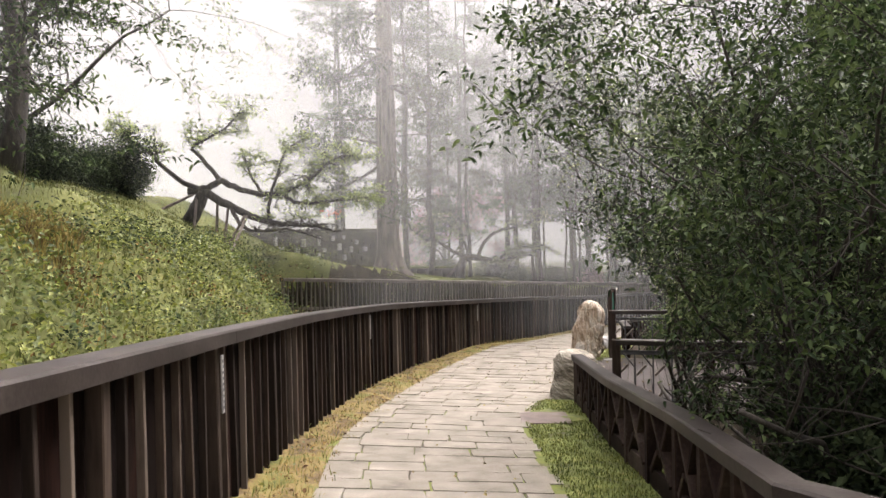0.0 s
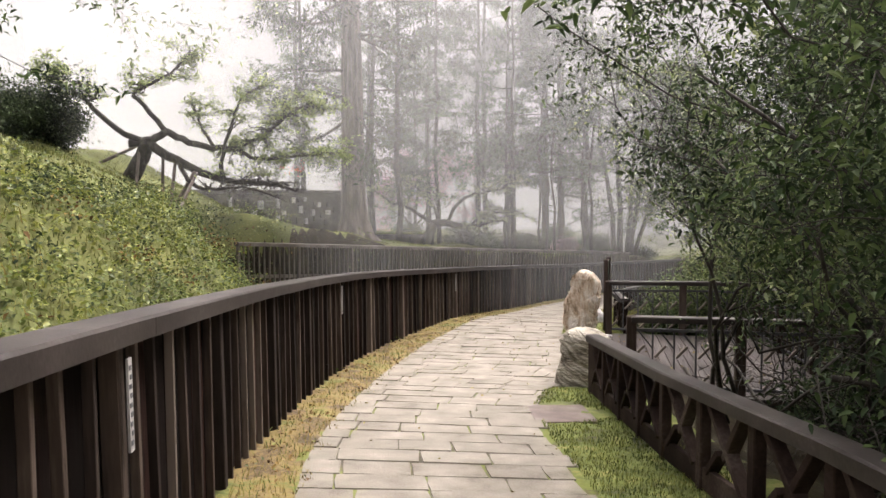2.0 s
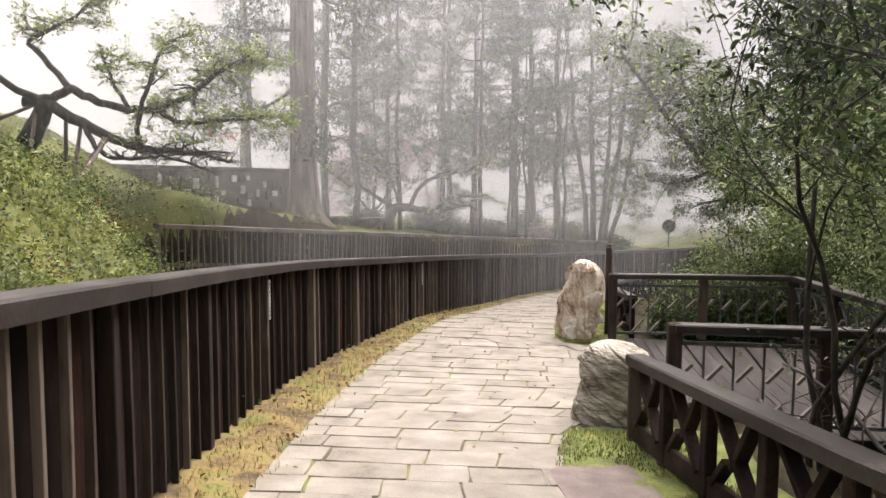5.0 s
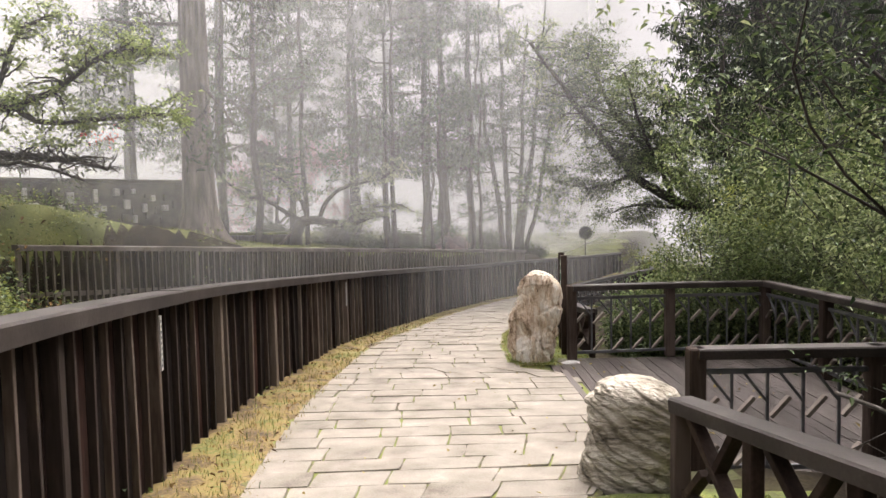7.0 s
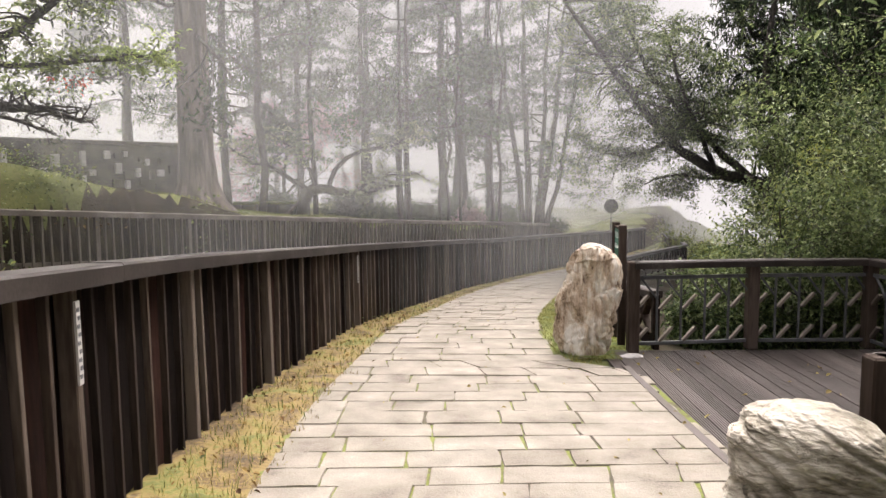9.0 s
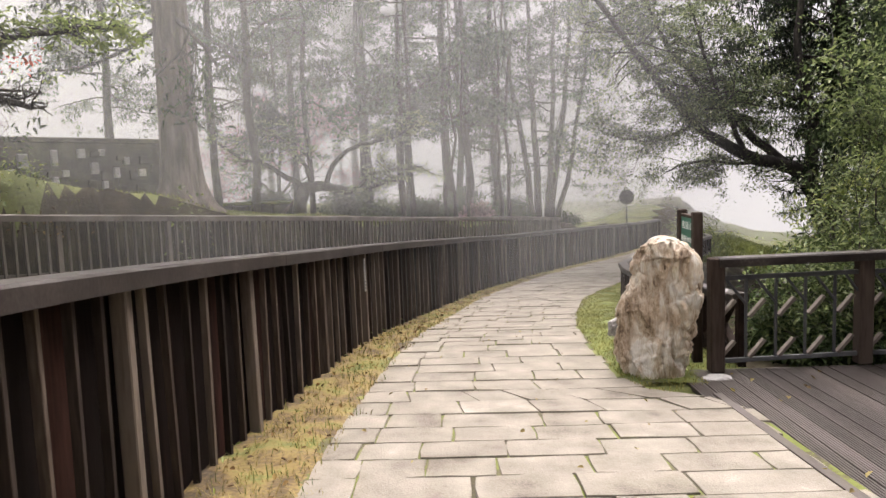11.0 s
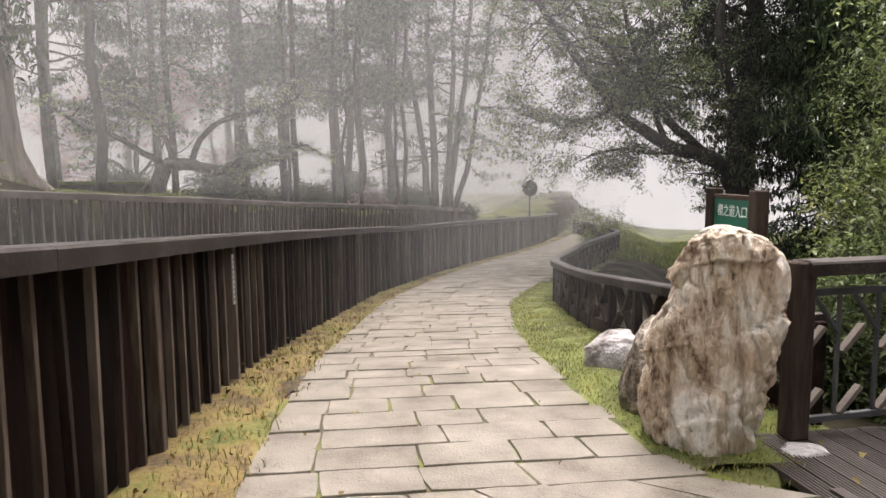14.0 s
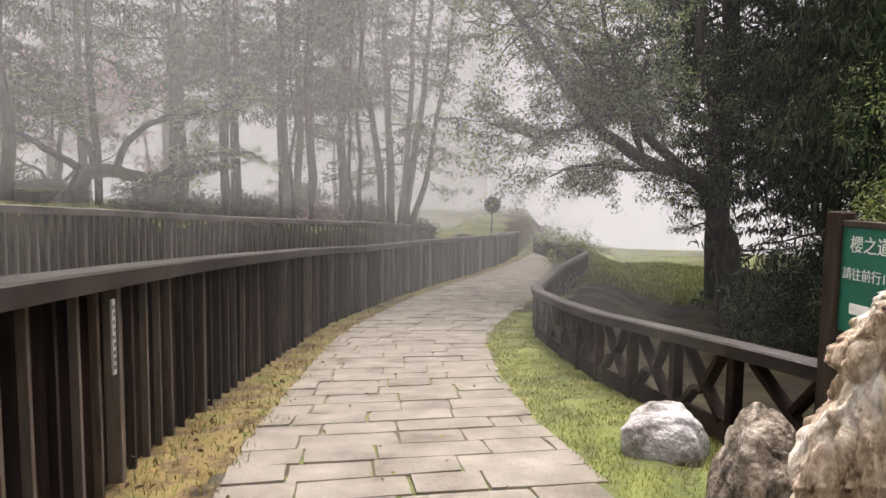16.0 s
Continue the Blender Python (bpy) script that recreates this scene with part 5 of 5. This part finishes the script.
stuff("bank_weeds", leaves("bank_weeds", weeds, 0.075, M_LEAFYELLOW, grs, 0.1, 0.6), "leafy weeds along the foot of the bank", "weeds")
clump = scatter(900, -11, -3, 0, 20, lambda x, y: (opp_x(y) - x > -0.9) & (opp_x(y) - x < 2.6))
cp = np.repeat(clump, 90, 0)
cp = cp + grs.normal(0, 1, cp.shape) * np.array([0.24, 0.24, 0.11]) * np.repeat(grs.uniform(0.6, 1.6, len(clump)), 90)[:, None] + np.array([0, 0, 0.13])
kind = np.repeat(grs.uniform(0, 1, len(clump)), 90)
for _name, _lo, _hi, _m, _size, _label in (("bank_bushlets", 0.0, 0.42, M_LEAFYELLOW, 0.06, "small leafy yellow-green bushlets on the bank"), ("bank_herbs", 0.42, 0.7, M_LEAFMID, 0.055, "green herbs on the bank"),
                                            ("bank_brambles", 0.7, 0.88, M_LEAFDARK, 0.06, "dark low brambles on the bank"), ("bank_dead_stems", 0.88, 1.0, M_LITTER, 0.06, "brown dead weeds on the bank")):
    _pts = cp[(kind >= _lo) & (kind < _hi)]
    stuff(_name, leaves(_name, _pts, _size, _m, grs, 0.1, 0.55), _label, "weeds")
fern = np.array([-7.2, 6.6, 0]) + grs.normal(0, 1, (1800, 3)) * np.array([0.4, 0.5, 0.0])
fern[:, 2] = land(fern[:, 0], fern[:, 1])
stuff("dry_ferns", blades("dry_ferns", fern, 0.3, 0.02, M_DRY, grs, 1.3), "orange-brown dry fern fronds on the bank", "ferns")
verge = scatter(190000, -2, 2, 2, 26, lambda x, y: (x > right_x(y) + 0.02) & (x < right_x(y) + 1.2) & ((y < 10.4) | (y > 15.1) & (x < -0.7) | (y > 15.8)) & (np.abs(y - 8.95) + np.abs(x + 1.15) > 0.62))
verge[:, 2] += 0.035
stuff("verge_grass", blades("verge_grass", verge[verge[:, 1] > 12], 0.028, 0.006, M_VERGEGRASS, grs, 1.2), "short yellow-green mossy grass verge", "grass")
stuff("verge_grass", blades("verge_grass", verge[verge[:, 1] <= 12], 0.035, 0.007, M_GRASS, grs, 1.2), "short bright green grass verge below the low fence", "grass")
ragged = lambda y: 0.05 + 0.05 * np.sin(y * 7.3) + 0.05 * np.sin(y * 17.1 + 1) + 0.03 * np.sin(y * 41)
strip = scatter(300000, -5, 8, 1, 36, lambda x, y: (x < left_x(y) + ragged(y) * grs.uniform(0, 1.6, len(y))) & (x > fence_x(y) - 0.04))
strip[:, 2] += 0.05
stuff("moss_strip", blades("moss_strip", strip[:len(strip) * 3 // 4], 0.05, 0.006, M_DRY, grs, 1.7), "yellow moss and straw along the fence foot", "moss")
def bed(name, inner, outer, y0, y1, rise, material, label):
    """A low rounded bed of moss between two lines."""
    s, vs, fs, n = Shape(), [], [], 8
    ys = np.arange(y0, y1, 0.08)
    for k, y in enumerate(ys):
        for j in range(n + 1):
            f = j / n
            x = float(inner(y)) * (1 - f) + float(outer(y)) * f
            h = rise * math.sin(math.pi * (0.08 + 0.72 * f)) * (0.6 + 0.8 * noise.noise((x * 3, y * 3, 0)))
            vs.append((x, y, float(path_z(y)) - 0.016 + h + 0.012 * noise.fractal((x * 9, y * 9, 3), 1, 2, 3)))
        if k:
            fs += [((k - 1) * (n + 1) + j, (k - 1) * (n + 1) + j + 1, k * (n + 1) + j + 1, k * (n + 1) + j) for j in range(n)]
    s.add(vs, fs)
    return tagged(part(name, s, material, None, smooth=True), label, "moss", kind="stuff")


bed("moss_bed", lambda y: left_x(y) + 0.02 + 0.7 * ragged(y), lambda y: fence_x(y) - 0.14, -4, 42, 0.05, M_MOSSBED, "yellow moss and dry litter bed along the fence")
bed("verge_bed", lambda y: right_x(y) - 0.02, lambda y: right_x(y) + 1.5, 1, 10.6, 0.05, M_VERGE, "green mossy verge beside the paving")
bed("verge_bed", lambda y: right_x(y) - 0.02, lambda y: np.minimum(right_x(y) + 1.3, np.interp(y, [15, 15.75, 15.8, 18, 21.4, 23.9, 26], [-0.68, -0.68, 0.1, -0.2, 0.2, 0.7, 1.6])), 15.4, 26, 0.06, M_VERGE, "yellowish green mossy verge beside the paving")
litter = scatter(6000, -5, 2, 2, 28, lambda x, y: (x < left_x(y) + 0.05) & (x > fence_x(y)))
litter[:, 2] += grs.uniform(0.08, 0.12, len(litter))
stuff("leaf_litter", leaves("leaf_litter", litter, 0.042, M_LITTER, grs, 0.0, 0.6), "dry fallen leaves on the moss strip", "leaves")
foot = scatter(9000, -5, 6, 2, 36, lambda x, y: (x < fence_x(y) + 0.2) & (x > fence_x(y) - 0.06))
stuff("moss_tufts", blades("moss_tufts", strip[len(strip) * 3 // 4:], 0.075, 0.006, M_GRASS, grs, 1.3), "green grass tufts in the moss along the fence foot", "grass")
foot[:, 2] += grs.uniform(0.04, 0.16, len(foot))
stuff("fence_foot_weeds", leaves("fence_foot_weeds", foot[grs.uniform(0, 1, len(foot)) < 0.55], 0.04, M_LEAFYELLOW, grs, 0.1, 0.6), "small green weeds at the foot of the fence", "weeds")
deck_leaf = np.stack([grs.uniform(-0.6, 2.2, 45), grs.uniform(11.6, 15.6, 45), np.full(45, DECK_Z + 0.012)], 1)
stuff("fallen_leaves", leaves("fallen_leaves", deck_leaf, 0.06, M_DRY, grs, 0.0, 0.6), "a few fallen leaves on the deck boards", "leaves")
path_leaf = scatter(160, -5, 1, 4, 22, lambda x, y: (x > left_x(y)) & (x < right_x(y)))
path_leaf[:, 2] += 0.068
stuff("fallen_leaves", leaves("fallen_leaves", path_leaf, 0.04, M_DRY, grs, 0.0, 0.6), "a few fallen leaves on the paving", "leaves")
slope = scatter(60000, 1, 16, 31.0, 46, lambda x, y: x > right_x(y) + 0.6)
stuff("slope_grass", blades("slope_grass", slope, 0.16, 0.03, M_GRASS, grs, 0.9), "bright grass on the open slope", "grass")

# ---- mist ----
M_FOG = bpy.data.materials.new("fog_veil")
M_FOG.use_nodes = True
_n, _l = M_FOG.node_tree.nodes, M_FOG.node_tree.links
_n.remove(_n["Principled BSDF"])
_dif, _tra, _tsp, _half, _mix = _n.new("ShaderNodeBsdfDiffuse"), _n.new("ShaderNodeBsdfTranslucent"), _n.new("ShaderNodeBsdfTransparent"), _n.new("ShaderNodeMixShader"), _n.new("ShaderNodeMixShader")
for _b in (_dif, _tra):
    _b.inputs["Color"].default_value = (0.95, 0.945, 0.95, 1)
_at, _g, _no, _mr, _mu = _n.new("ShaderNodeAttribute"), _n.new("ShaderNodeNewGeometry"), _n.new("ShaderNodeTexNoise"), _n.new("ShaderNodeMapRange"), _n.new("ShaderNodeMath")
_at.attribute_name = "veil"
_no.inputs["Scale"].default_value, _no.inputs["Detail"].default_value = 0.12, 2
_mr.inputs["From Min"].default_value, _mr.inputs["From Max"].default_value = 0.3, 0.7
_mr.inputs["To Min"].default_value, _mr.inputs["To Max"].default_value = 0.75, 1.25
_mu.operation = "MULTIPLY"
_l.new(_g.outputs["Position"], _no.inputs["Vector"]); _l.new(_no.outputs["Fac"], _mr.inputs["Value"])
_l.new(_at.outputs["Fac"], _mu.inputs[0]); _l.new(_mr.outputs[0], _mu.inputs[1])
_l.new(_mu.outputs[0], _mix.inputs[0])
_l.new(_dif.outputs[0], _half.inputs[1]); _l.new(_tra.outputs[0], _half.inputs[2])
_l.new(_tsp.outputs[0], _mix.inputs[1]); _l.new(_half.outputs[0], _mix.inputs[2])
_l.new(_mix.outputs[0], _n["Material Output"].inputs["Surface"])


def soft(v, lo, hi):
    t = np.clip((v - lo) / (hi - lo), 0, 1)
    return t * t * (3 - 2 * t)


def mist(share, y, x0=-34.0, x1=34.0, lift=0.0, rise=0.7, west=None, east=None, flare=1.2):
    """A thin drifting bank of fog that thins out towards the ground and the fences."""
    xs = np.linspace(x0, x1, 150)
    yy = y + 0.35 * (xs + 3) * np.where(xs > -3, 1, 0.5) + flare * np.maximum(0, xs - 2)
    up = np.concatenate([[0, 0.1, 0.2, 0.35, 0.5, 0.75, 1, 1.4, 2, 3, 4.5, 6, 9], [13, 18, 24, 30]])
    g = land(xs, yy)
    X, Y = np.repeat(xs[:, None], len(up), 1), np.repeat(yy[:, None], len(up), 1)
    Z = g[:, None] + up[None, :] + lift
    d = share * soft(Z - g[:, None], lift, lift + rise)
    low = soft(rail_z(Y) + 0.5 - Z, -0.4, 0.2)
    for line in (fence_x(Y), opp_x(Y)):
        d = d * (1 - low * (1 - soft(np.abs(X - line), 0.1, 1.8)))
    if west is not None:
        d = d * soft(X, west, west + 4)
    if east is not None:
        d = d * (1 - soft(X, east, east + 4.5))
    n, k = X.shape
    s = Shape()
    s.v = list(zip(X.ravel().tolist(), Y.ravel().tolist(), Z.ravel().tolist()))
    s.f = [(i * k + j, (i + 1) * k + j, (i + 1) * k + j + 1, i * k + j + 1) for i in range(n - 1) for j in range(k - 1)]
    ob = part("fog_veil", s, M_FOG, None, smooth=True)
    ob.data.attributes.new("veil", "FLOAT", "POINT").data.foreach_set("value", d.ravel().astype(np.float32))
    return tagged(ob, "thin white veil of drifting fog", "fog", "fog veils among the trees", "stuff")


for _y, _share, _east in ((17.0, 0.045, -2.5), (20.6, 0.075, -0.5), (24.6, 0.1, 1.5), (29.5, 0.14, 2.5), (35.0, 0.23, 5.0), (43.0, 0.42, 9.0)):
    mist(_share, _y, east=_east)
# Emissive sheet: the brightness of the far fog is put into its glow.
back = bpy.data.materials.new("glowing_fog_backdrop")
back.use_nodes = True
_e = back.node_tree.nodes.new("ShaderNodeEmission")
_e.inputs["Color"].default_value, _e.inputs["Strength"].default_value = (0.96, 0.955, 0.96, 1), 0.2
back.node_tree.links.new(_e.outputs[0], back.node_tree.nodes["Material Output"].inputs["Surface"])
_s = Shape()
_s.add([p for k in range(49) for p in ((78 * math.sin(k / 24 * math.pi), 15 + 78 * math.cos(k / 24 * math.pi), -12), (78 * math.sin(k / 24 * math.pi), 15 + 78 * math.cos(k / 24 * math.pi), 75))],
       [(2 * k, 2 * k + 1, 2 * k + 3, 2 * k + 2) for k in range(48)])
tagged(part("backdrop", _s, back), "glowing white sheet standing in for bright fog in the distance", "backdrop", kind="structure")
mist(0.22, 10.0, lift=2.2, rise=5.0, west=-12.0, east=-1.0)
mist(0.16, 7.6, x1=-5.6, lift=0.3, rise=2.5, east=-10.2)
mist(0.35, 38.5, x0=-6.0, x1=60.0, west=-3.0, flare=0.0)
build_pavers()
